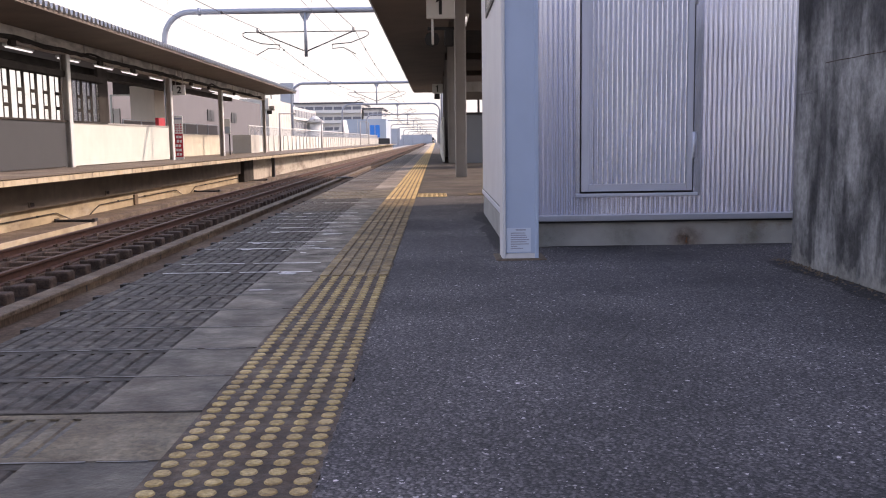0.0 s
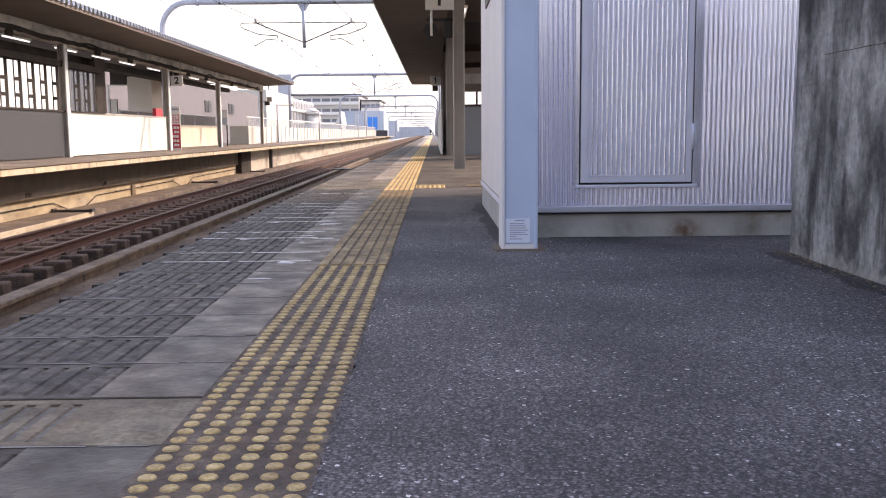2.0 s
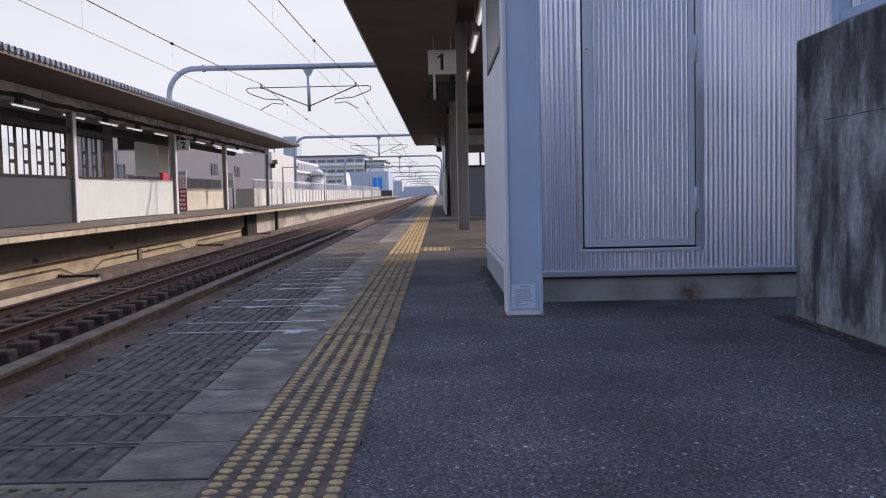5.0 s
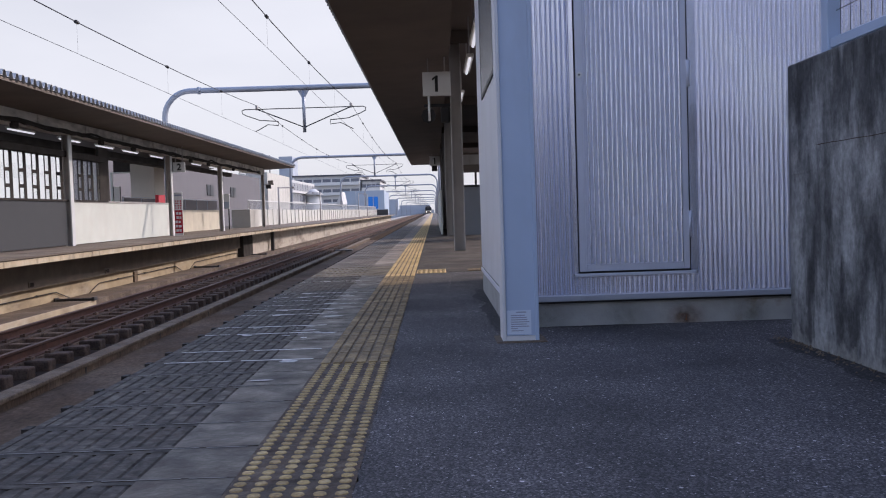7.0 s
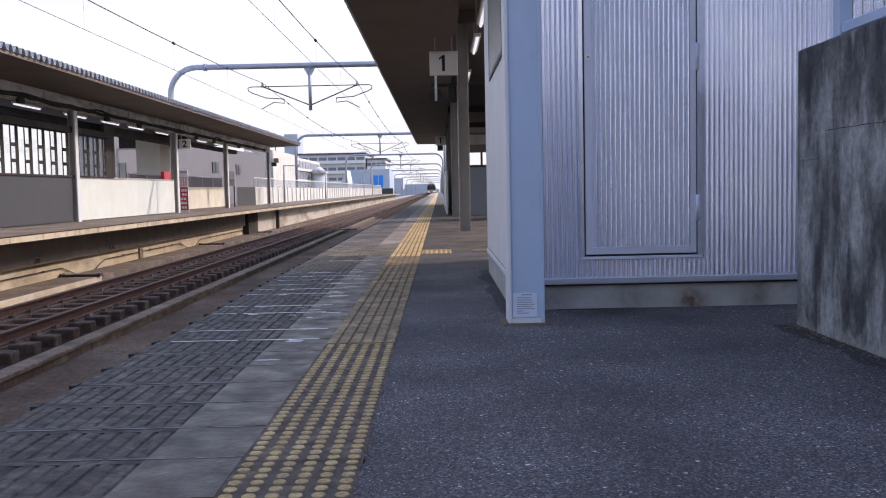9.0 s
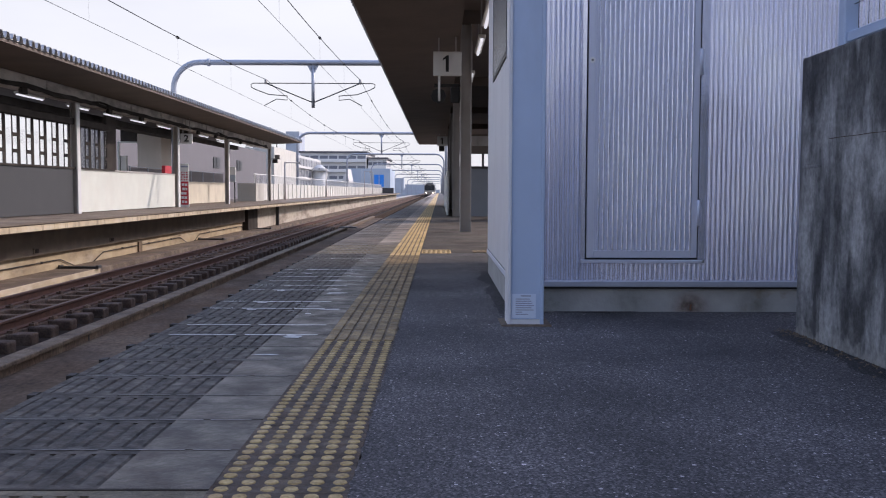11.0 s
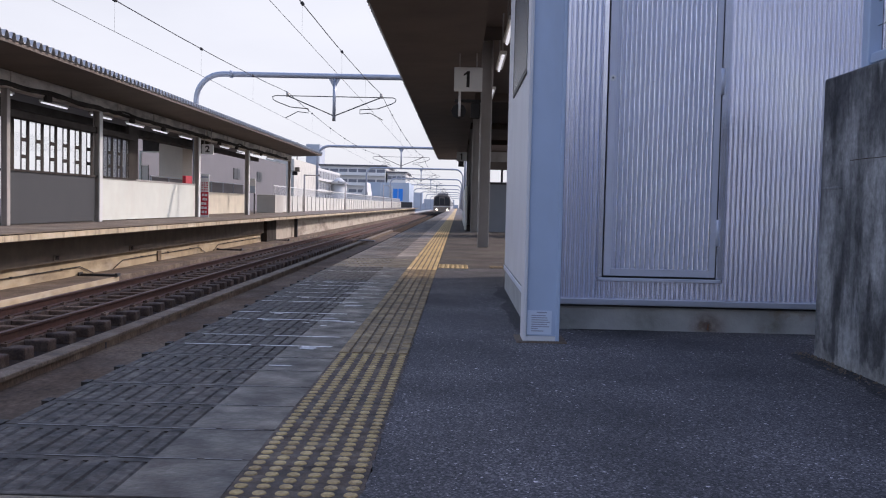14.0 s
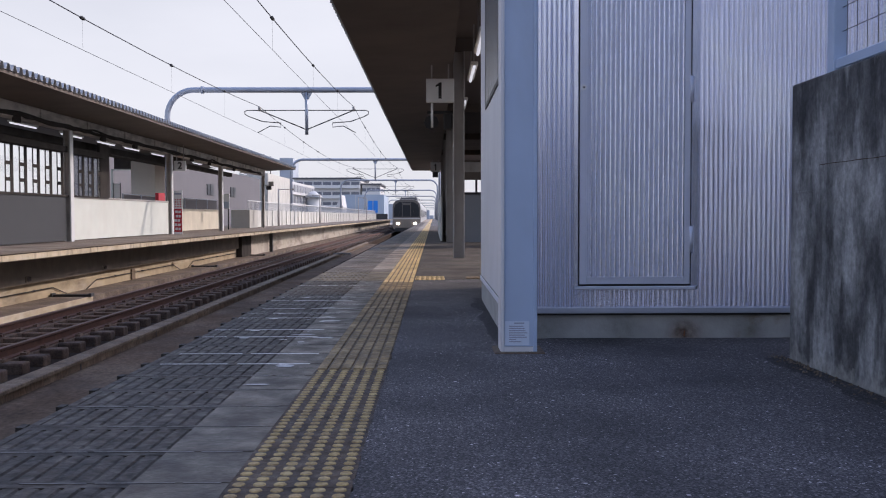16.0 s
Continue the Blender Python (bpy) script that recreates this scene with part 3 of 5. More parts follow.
# far slab tone, lightened for the sunlight that falls there
SLAB_FAR = worn_mat("edge_slab_far", ((0.13, 0.122, 0.115), (0.23, 0.215, 0.20), (0.38, 0.355, 0.325)), (0.19, 0.158, 0.128), 0.5, 1.6, 20, piece=0.22)
KERBDARK = mat("dark_kerb_concrete", (0.055, 0.040, 0.031), 0.95, var=0.3, scale=3, bump=0.4, bscale=25, spec=0.05)
WALKWAY = worn_mat("walkway_concrete", ((0.075, 0.063, 0.053), (0.125, 0.105, 0.088), (0.19, 0.163, 0.135)), (0.105, 0.082, 0.062), 0.6, 1.2, 25, rough=0.85)
PARAPET = mat("parapet_panel", (0.54, 0.525, 0.475), 0.85, var=0.1, scale=2, stain=(0.27, 0.255, 0.23), stain_amt=0.7, stain_scale=(1, 1.2, 0.35))
LITTER = mat("dry_litter", (0.13, 0.10, 0.07), 0.95, var=0.4, scale=60)
SHELTERGREY = mat("shelter_panel", (0.22, 0.235, 0.26), 0.6, var=0.06, scale=2)
FARFLOOR = worn_mat("far_platform_surface", ((0.090, 0.082, 0.072), (0.15, 0.136, 0.12), (0.215, 0.197, 0.175)), (0.12, 0.096, 0.073), 0.5, 0.9, 20, rough=0.85)
CABINET = mat("cabinet_grey_beige", (0.42, 0.40, 0.36), 0.6, var=0.08, scale=2)
SLAB_FAR_RIB = worn_mat("edge_slab_far_ribs", ((0.060, 0.058, 0.056), (0.110, 0.105, 0.10), (0.19, 0.182, 0.17)), (0.095, 0.080, 0.066), 0.5, 1.8, 22, piece=0.2)


# ---- ground and platforms ----
RAIL_Z = -0.95
EDGE_X, OPP_X = -1.24, -7.35
PLAT_END = 172.0

thing("ground", "bare brown town ground beyond the railway", "ground", "", "structure",
      bx(-900, 900, -400, 2600, -6.2, -6.0), GROUND)
thing("viaduct", "concrete viaduct deck that carries both tracks", "viaduct", "", "structure",
      bx(-15.0, 7.0, -12, 900, -6.0, -1.905), CONC)

bm = bmesh.new()
prism(bm, [(EDGE_X + 0.01, -0.012), (EDGE_X + 0.01, -0.20), (-0.55, -0.30), (-0.55, -1.9), (7.0, -1.9), (7.0, -0.012)], "y", -12, PLAT_END)
thing("platform", "concrete platform body with an overhanging edge", "platform", "", "structure", bm, CONC)

bm = bmesh.new()
box(bm, -0.163, 7.0, -12, PLAT_END, -0.0118, 0.0)
thing("platform_floor", "dark grey worn asphalt platform with pale stone chips", "floor", "", "structure", bm, ASPHALT)


# brown sheet over the asphalt; the sunlit warm tone is put into its colour
PAVE0 = 9.36
thing("platform_paving", "thin brownish sheet with the asphalt's sunlit tone", "floor", "", "structure", bx(-0.168, 2.49, PAVE0, 60, 0.0002, 0.0015), PAVING)
# unseen wall, added to darken the lower reflections in the shed siding
thing("station_wall", "plain grey unseen wall added behind the camera", "wall", "", "structure", bx(-0.6, 7.0, -8.6, -8.3, 0.0, 2.5), BACKWALL)


def slab_mesh(k):
    """Edge slab 0.30 m long: plain inner half, lengthwise grooves in the outer half."""
    rnd = random.Random(k)
    bm = bmesh.new()
    x0, x1, l = EDGE_X, -0.4748, 0.300
    xg = -0.715
    box(bm, xg, x1, 0.002, l - 0.002, -0.06, 0)
    box(bm, x0, x1, -0.0025, 0.0015, -0.06, -0.0012)
    if k in (2, 4) or k < 2:
        # worn joint filling, mostly on the grooved half; k 2, 4 paint sky shine
        x = x0 + rnd.uniform(0.0, 0.06 if k > 1 else 0.3)
        stop = (xg + 0.10) if k in (2, 4) else x1 - 0.05
        while x < stop:
            w = rnd.uniform(0.05, 0.20)
            d = rnd.uniform(0.010, 0.024) if k > 1 else rnd.uniform(0.002, 0.006)
            box(bm, x, min(x + w, x1 - 0.02), l - d, l + 0.002, -0.05, 0.0012)
            x += w + (rnd.choice((0.003, 0.01, 0.04)) if k > 1 else rnd.choice((0.004, 0.02, 0.06)))
    # small pale patches paint wet shine on the slab
    if k == 4:
        for q in range(4):
            x, y = rnd.uniform(x0 + 0.1, x1 - 0.09), rnd.uniform(0.03, l - 0.05)
            box(bm, x, x + rnd.uniform(0.02, 0.06), y, y + rnd.uniform(0.006, 0.03), -0.01, 0.0012)
    if k != 3:
        box(bm, x0 - 0.026, x0 - 0.0005, -0.018, 0.030, -0.034, 0.002)
    # groove floor, then broad low ribs between narrow grooves that stop short of the joints
    base = -0.005
    box(bm, x0, xg, 0, l, -0.06, base)
    n, rim = 10, x0 + 0.028
    p = (xg - rim) / n
    fill = 0.60 if k == 3 else 0.78 if k < 2 else 0.84
    box(bm, x0, rim, 0.002, l - 0.002, base, -0.0006)
    for i in range(n):
        u = rim + i * p
        h = -0.0004 - rnd.uniform(0.0, 0.0014)
        tilt = rnd.uniform(-0.0008, 0.0008)
        ends = [[bm.verts.new((u + p * fill * f, y, z)) for f, z in ((-0.08 if i else 0.0, base), (0.06, h + tilt), (0.5, h + 0.0004), (0.94, h - tilt), (1.08, base))] for y in (0.012, l - 0.012)]
        for q in range(4):
            bm.faces.new((ends[0][q], ends[0][q + 1], ends[1][q + 1], ends[1][q]))
    box(bm, x0, xg, 0.002, 0.026, base, -0.0007)
    box(bm, x0, xg, l - 0.034, l - 0.002, base, -0.0007)
    bmesh.ops.recalc_face_normals(bm, faces=bm.faces[:])
    top = SLAB_PALE if k == 3 else SLAB_FAR if k >= 5 else SLAB
    me = mesh_of("edge_slab", bm, [top, SLAB if k == 3 else RUBBER, top if k == 3 else SLAB_FAR_RIB if k >= 5 else RIBBED, JOINT_SHINE if k in (2, 4) else JOINT_DULL])
    for poly in me.polygons:
        c = poly.center
        if abs(poly.normal.z) > 0.2:
            if abs(c.z - 0.0012) < 0.0003:
                poly.material_index = 3
            elif abs(c.z + 0.005) < 0.0006 or abs(c.z + 0.0012) < 0.00001 or c.x < x0:
                poly.material_index = 1
            elif c.x < xg:
                poly.material_index = 2
        elif c.x < x0:
            poly.material_index = 1
    return me


def tactile_mesh(kind):
    """Tactile paving unit, 0.30 x 0.28 m, with 6 x 6 studs or 6 long bars."""
    bm = bmesh.new()
    w, l = 0.302, 0.2826
    box(bm, 0, w, 0, l, -0.05, 0.0)
    first = len(bm.faces)
    if kind in ("stud", "dotted"):
        for i in range(6):
            for j in range(6):
                cx, cy = (i + 0.5) * w / 6, (j + 0.5) * l / 6
                n = 12
                lo = [bm.verts.new((cx + 0.0162 * math.cos(k * math.tau / n), cy + 0.0162 * math.sin(k * math.tau / n), 0)) for k in range(n)]
                hi = [bm.verts.new((cx + 0.0142 * math.cos(k * math.tau / n), cy + 0.0142 * math.sin(k * math.tau / n), 0.0026)) for k in range(n)]
                for k in range(n):
                    bm.faces.new((lo[k], lo[(k + 1) % n], hi[(k + 1) % n], hi[k]))
                bm.faces.new(hi)
    else:
        for i in range(6):
            cx = (i + 0.5) * w / 6
            box(bm, cx - 0.0185, cx + 0.0185, 0.004, l - 0.004, 0, 0.005)
    me = mesh_of("tactile_tile", bm, [TACT_YEL if kind == "dotted" else TACT_GAP if kind == "worn" else TACT_BASE, {"stud": TACT_DOT, "dotted": TACT_DOT, "worn": TACT_WORN, "yellow": TACT_YEL}[kind]])
    for poly in me.polygons:
        poly.material_index = 1 if poly.index >= first else 0
    return me


def pieces(parent, name, items):
    for me, m in items:
        ob = new(name, me)
        ob.parent = parent
        ob.matrix_basis = m


# ---- tracks ----
def rail_bm(x, y0, y1, z):
    bm = bmesh.new()
    prism(bm, [(x - 0.06, z - 0.15), (x + 0.06, z - 0.15), (x + 0.06, z - 0.135), (x + 0.012, z - 0.12), (x + 0.009, z - 0.045),
               (x + 0.033, z - 0.03), (x + 0.033, z - 0.004), (x + 0.026, z), (x - 0.026, z), (x - 0.033, z - 0.004), (x - 0.033, z - 0.03),
               (x - 0.009, z - 0.045), (x - 0.012, z - 0.12), (x - 0.06, z - 0.135)], "y", y0, y1)
    return bm


def track(cx, z, label):
    tr = thing("railway_track", label, "railway track")
    for s in (-1, 1):
        r = part("rail", rail_bm(cx + s * 0.567, -12, 900, z), [RAIL, RAILTOP], tr)
        for poly in r.data.polygons:
            if poly.normal.z > 0.6 and poly.center.z > z - 0.005:
                poly.material_index = 1
    return tr


FAR_CX, NEAR_CX = -5.82, -2.70
far_track = track(FAR_CX, RAIL_Z, "rusty rails on concrete sleeper blocks beside the far platform")
near_track = track(NEAR_CX, RAIL_Z - 0.42, "rusty rails on concrete sleeper blocks beside the asphalt platform")
thing("track_bed", "brown rust-stained concrete track bed", "track bed", "", "structure",
      prism(bmesh.new(), [(-8.3, -1.9), (-0.56, -1.9), (-0.56, -1.66), (-4.2, -1.66), (-4.2, -1.235), (-8.3, -1.235)], "y", -12, 900), DIRT)
bm = bx(-4.24, -4.075, -12, 58, -1.66, -1.052)
thing("kerb", "low dirt-stained concrete wall between the two tracks", "kerb", "", "structure", bm, KERBDIRT)
thing("kerb_cap", "worn pale grey cap along the wall between the tracks", "kerb", "", "structure", bx(-4.26, -4.05, -12, 58, -1.0515, -1.0, 0.012), KERBTOP)
# far stretch is coloured dark to hold the shade that the sun lamp removes
thing("kerb", "far low wall between the two tracks, shade in its dark colour", "kerb", "", "structure", bx(-4.31, -4.165, 58.001, 400, -1.66, -1.12, 0.012), KERBDARK)
thing("board", "dark flat board lying across the track wall", "board", "", "", bx(-4.30, -3.55, 39.6, 40.1, -0.9995, -0.955, 0.01, 1), DARK)
thing("kerb_shelf", "dirt-browned concrete shelf at the foot of the track wall", "kerb", "", "structure", bx(-4.074, -3.40, -12, 58, -1.66, -1.125, 0.01, 1), SHELF)
joints = bmesh.new()
for i in range(9):
    box(joints, -4.0748, -4.0725, 7.66 + i * 2.92, 7.70 + i * 2.92, -1.1245, -1.04)
thing("kerb_joint", "dark open joints in the wall between the tracks", "kerb", "", "structure", joints, BLACK)
bm = bx(-8.25, -7.43, -12, 900, -1.235, -1.08, 0.01)
thing("kerb", "raised grey-brown concrete walkway beside the far track", "kerb", "", "structure", bm, WALKWAY)
# tan strip on the walkway's side stands in for the sunlight on it
thing("kerb_facing", "tan strip on the walkway edge, its sunlight painted in", "kerb", "", "structure", bx(-7.4295, -7.405, -12, 20.1, -1.234, -1.084, 0.006, 1), CONC_TAN)

# ---- far platform ----
bm = bmesh.new()
box(bm, OPP_X, -14.0, -12, PLAT_END, -0.13, -0.026)
thing("far_platform", "far platform with a drip-stained tan concrete lip", "platform", "", "structure", bm, LIP)
bm = bx(-14.0, OPP_X - 0.035, -12, PLAT_END, -0.0258, -0.0082)
thing("lip_joint", "thin dark joint under the far platform's edge", "joint", "", "structure", bm, SOOT)
thing("lip_top", "worn grey-brown top of the far platform's edge", "platform edge", "", "structure",
      bx(OPP_X - 0.349, OPP_X + 0.006, -12, PLAT_END, -0.008, 0.0), LIPTOP)
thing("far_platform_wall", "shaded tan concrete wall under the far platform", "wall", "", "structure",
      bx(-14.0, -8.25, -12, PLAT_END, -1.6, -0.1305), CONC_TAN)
# dark band on the wall; the lip's cast shade is put into its colour
thing("platform_girder", "dark band under the far platform's lip, shade painted in", "girder", "", "structure",
      bx(-8.249, -8.12, -12, 38.6, -0.70, -0.1305), UNDERLIP_DARK)
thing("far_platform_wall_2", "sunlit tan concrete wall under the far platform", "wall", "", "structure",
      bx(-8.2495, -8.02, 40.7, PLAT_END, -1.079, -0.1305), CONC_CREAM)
thing("far_platform_floor", "brownish grey worn floor of the far platform", "floor", "", "structure",
      bx(-14.0, OPP_X - 0.35, -12, PLAT_END, -0.004, 0.0), FARFLOOR)
# solid box in place of the opening; its dark colour is the shade inside
bm = bx(-8.24, -8.00, 38.7, 40.69, -1.075, -0.135)
thing("refuge_recess", "dark box for the refuge opening, its inner shade as colour", "refuge recess", "", "", bm, SOOT)


def h_column(name, label, group, x, y, w, d, z1, material, cat="column"):
    """An H-section steel column: flanges left and right, web between."""
    c = thing(name, label, cat, group, at=(x, y, 0))
    part("flange", bx(-w / 2, -w / 2 + 0.014, -d / 2, d / 2, 0.0, z1, 0.002, 1), material, c)
    part("flange", bx(w / 2 - 0.014, w / 2, -d / 2, d / 2, 0.0, z1, 0.002, 1), material, c)
    part("web", bx(-w / 2 + 0.014, w / 2 - 0.014, -0.006, 0.006, 0.0, z1), material, c)
    return c


# ---- the column beside the shed ----
col = thing("steel_column", "blue-grey painted steel column with a pasted notice", "column", "canopy columns", at=(0.430, 4.24, 0))
part("flange", bx(-0.087, -0.069, 0.0, 0.17, 0.004, 4.2, 0.003, 1), PALEGREY, col, "pale grey flange edge")
part("flange", bx(0.069, 0.087, 0.0, 0.17, 0.004, 4.2, 0.003, 1), BLUEGREY, col)
part("web", bx(-0.069, 0.069, 0.012, 0.158, 0.03, 4.2), BLUEGREY, col)
part("base_plate", bx(-0.069, 0.069, 0.002, 0.16, 0.004, 0.028), PALEGREY, col)
notice = part("notice", bx(-0.066, 0.050, 0.009, 0.0118, 0.036, 0.150), PAPER, col, "white printed notice")
bm = bmesh.new()
rnd = random.Random(5)
box(bm, -0.022, 0.026, 0.0078, 0.0088, 0.138, 0.144)
for i in range(8):
    z = 0.126 - i * 0.0105
    box(bm, -0.046, -0.046 + rnd.uniform(0.03, 0.09), 0.0078, 0.0088, z - 0.0022, z + 0.0022)
part("print_lines", bm, INK, notice)
thing("footing", "worn concrete footing under the steel column", "footing", "", "", bx(0.313, 0.552, 4.205, 4.45, -0.01, 0.006, 0.002, 1), KERBTOP)

# ---- shed ----
FA, FB = Vector((0.405, 4.745, 0)), Vector((2.75, 4.765, 0))       # front wall line
FDIR = (FB - FA).normalized()
FANG = math.degrees(math.atan2(FDIR.y, FDIR.x))
FLEN = (FB - FA).length
SHED_H = 3.3
shed = thing("shed", "metal equipment shed clad in silver ribbed siding", "shed")
bm = bmesh.new()
prism(bm, [(FA.x + 0.03, FA.y + 0.03), (FB.x, FB.y + 0.03), (2.75, 7.05), (0.43, 7.05)], "z", 0.0, SHED_H)
part("core", bm, PALEGREY, shed)
DOOR0, DOOR1 = 0.391, 0.975          # along the front wall


def ribs_mesh(length, z0, z1, pitch=0.0257):
    """Ribbed sheet: narrow raised ribs with flat pans, facing -y."""
    bm = bmesh.new()
    prof = []
    u = 0.0
    while u < length - 1e-4:
        for du, dy in ((0.0, 0.0), (0.10, 0.0025), (0.38, 0.0025), (0.44, 0.0), (0.47, -0.0075), (0.56, -0.0125), (0.68, -0.0138), (0.80, -0.0125), (0.89, -0.0075), (0.93, 0.0)):
            if u + du * pitch < length:
                prof.append((u + du * pitch, dy))
        u += pitch
    prof.append((length, 0.0))
    lo = [bm.verts.new((a, b, z0)) for a, b in prof]
    hi = [bm.verts.new((a, b, z1)) for a, b in prof]
    for i in range(len(prof) - 1):
        bm.faces.new((lo[i], lo[i + 1], hi[i + 1], hi[i]))
    r = bmesh.ops.extrude_face_region(bm, geom=bm.faces[:])
    bmesh.ops.translate(bm, vec=(0, 0.012, 0), verts=[v for v in r["geom"] if isinstance(v, bmesh.types.BMVert)])
    for f in bm.faces:
        f.smooth = False
    return bm


def siding(u0, u1, z0, z1):
    ob = part("siding", ribs_mesh(u1 - u0, z0, z1), SIDING, shed)
    ob.matrix_basis = Matrix.Translation(FA) @ pose(0, 0, 0, 0, 0, FANG) @ pose(u0, 0, 0)
    return ob


def on_front(name, bm, material, label="", parent=None):
    ob = part(name, bm, material, parent or shed, label)
    if parent is None:
        ob.matrix_basis = Matrix.Translation(FA) @ pose(0, 0, 0, 0, 0, FANG)
    return ob


on_front("plinth", bx(0.0, FLEN, 0.006, 0.03, 0.0, 0.1348), PLINTH, "rust-stained concrete plinth")
for u, z, r, dy in ((0.95, 0.030, 0.085, 0.0055), (0.62, 0.06, 0.10, 0.0051), (0.19, 0.05, 0.11, 0.0051), (1.30, 0.05, 0.09, 0.0051)):
    bm = bmesh.new()
    rim = [bm.verts.new((u + r * 1.25 * math.cos(k / 24 * math.tau), dy, min(0.123, max(0.001, z + r * math.sin(k / 24 * math.tau))))) for k in range(24)]
    bm.faces.new(rim)
    on_front("stain", bm, soft_stain_mat("rust_bloom" if r < 0.086 else "damp_bloom", (0.19, 0.105, 0.062) if r < 0.086 else (0.14, 0.15, 0.115), (u, dy, z), r, 0.62 if r < 0.086 else 0.22), "brown rust stain" if r < 0.086 else "dull green stain")
on_front("flashing", bx(0.0, FLEN, -0.026, 0.03, 0.1352, 0.166, 0.003, 1), FLASHING)
# black strip paints the shadow that the flashing throws
on_front("sealant_joint", bx(0.0, FLEN, -0.012, 0.005, 0.1245, 0.135), BLACK, "black strip under the flashing, its shadow painted in")
siding(0.02, DOOR0 - 0.034, 0.1665, SHED_H)
siding(DOOR0 - 0.033, DOOR1 + 0.044, 0.1665, 0.262)
siding(DOOR1 + 0.045, FLEN, 0.1665, SHED_H)
siding(DOOR0 - 0.02, DOOR1 + 0.02, 2.26, SHED_H)
on_front("corner_trim", bx(-0.012, 0.0195, -0.012, 0.03, 0.1665, SHED_H, 0.002, 1), PALEGREY)
on_front("jamb_flashing", bx(DOOR0 - 0.0335, DOOR0 - 0.0085, -0.010, 0.02, 0.2785, 2.25, 0.002, 1), SIDING)
on_front("jamb_flashing", bx(DOOR1 + 0.0075, DOOR1 + 0.0445, -0.010, 0.02, 0.2785, 2.25, 0.002, 1), SIDING)
on_front("drip_sill", bx(DOOR0 - 0.030, DOOR1 + 0.030, -0.022, 0.02, 0.2625, 0.278, 0.002, 1), DOORMET)
on_front("door_gap", bx(DOOR0 - 0.0084, DOOR1 + 0.0074, 0.009, 0.02, 0.2785, 2.25), BLACK, "dark gap around the door")
door = on_front("door", bx(DOOR0, DOOR1, -0.004, 0.007, 0.2895, 2.24), DOORMET, "ribbed silver service door")
for a, b, c, d in ((DOOR0, DOOR0 + 0.036, 0.2895, 2.24), (DOOR1 - 0.032, DOOR1, 0.2895, 2.24)):
    part("stile", bx(a, b, -0.013, -0.0042, c, d, 0.002, 1), DOORMET, door)
part("rail", bx(DOOR0 + 0.0362, DOOR1 - 0.0322, -0.013, -0.0042, 0.2895, 0.328, 0.002, 1), DOORMET, door)
part("rail", bx(DOOR0 + 0.0362, DOOR1 - 0.0322, -0.013, -0.0042, 2.19, 2.24, 0.002, 1), DOORMET, door)
ob = part("panel", ribs_mesh(DOOR1 - DOOR0 - 0.075, 0.3285, 2.188, 0.0255), SIDING, door, "ribbed door panel")
ob.matrix_basis = pose(DOOR0 + 0.0415, -0.0055, 0)
bm = bmesh.new()
tube(bm, [(DOOR0 + 0.018, -0.013, 1.323), (DOOR0 + 0.018, -0.019, 1.323)], 0.0155, 16)
lock = part("lock", bm, SIGNWHITE, door, "round chrome lock")
bm = bmesh.new()
tube(bm, [(DOOR0 + 0.018, -0.0191, 1.323), (DOOR0 + 0.018, -0.0215, 1.323)], 0.0055, 10)
on_front("keyhole", bm, BLACK)
for z0, z1 in ((1.247, 1.385), (0.458, 0.595)):
    bm = bmesh.new()
    tube(bm, [(DOOR1 + 0.004, -0.016, z0), (DOOR1 + 0.004, -0.016, z1)], 0.0085, 8)
    box(bm, DOOR1 - 0.012, DOOR1 + 0.02, -0.0145, -0.0131, z0, z1)
    part("hinge", bm, DOORMET, door)
part("side_wall", bx(0.393, 0.428, 4.80, 7.05, 0.19, SHED_H), PALEGREY, shed, "plain pale grey side wall")
part("side_trim", bx(0.387, 0.428, 4.80, 7.055, 0.155, 0.1895, 0.003, 1), DOORMET, shed)
part("side_plinth", bx(0.398, 0.428, 4.80, 7.05, 0.0, 0.1545), PLINTH, shed)
part("trim_line", bx(0.3905, 0.3928, 4.80, 7.05, 0.1898, 0.195), DARK, shed)
part("trim_line", bx(0.3955, 0.3978, 4.80, 7.05, 0.1445, 0.1545), DARK, shed)
board = thing("notice_board", "dark framed notice board on the shed side", "notice board")
part("board", bx(0.386, 0.3925, 5.06, 6.30, 1.42, 2.35), POSTER, board)
part("frame", bx(0.384, 0.3925, 5.03, 5.059, 1.39, 2.38), DARK, board)
part("frame", bx(0.384, 0.3925, 6.301, 6.33, 1.39, 2.38), DARK, board)
part("frame", bx(0.384, 0.3925, 5.0595, 6.3005, 1.39, 1.419), DARK, board)

# ---- dark foot strips and litter on the asphalt ----
def foot_patch(name, label, line, width, seed):
    """A thin dark strip with a ragged edge along a line of points; width on its open side."""
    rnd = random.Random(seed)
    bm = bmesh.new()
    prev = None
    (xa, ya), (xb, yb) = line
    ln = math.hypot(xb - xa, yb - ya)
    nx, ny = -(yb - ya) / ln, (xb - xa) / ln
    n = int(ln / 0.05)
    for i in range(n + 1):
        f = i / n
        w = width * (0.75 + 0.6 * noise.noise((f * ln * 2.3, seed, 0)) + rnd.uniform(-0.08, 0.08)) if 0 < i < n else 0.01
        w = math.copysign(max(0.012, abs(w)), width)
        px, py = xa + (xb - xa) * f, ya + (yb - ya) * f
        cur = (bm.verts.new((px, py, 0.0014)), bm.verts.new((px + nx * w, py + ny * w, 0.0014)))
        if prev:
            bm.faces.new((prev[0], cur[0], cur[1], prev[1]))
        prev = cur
    thing(name, label, "stain", "", "structure", bm, FOOTDARK)


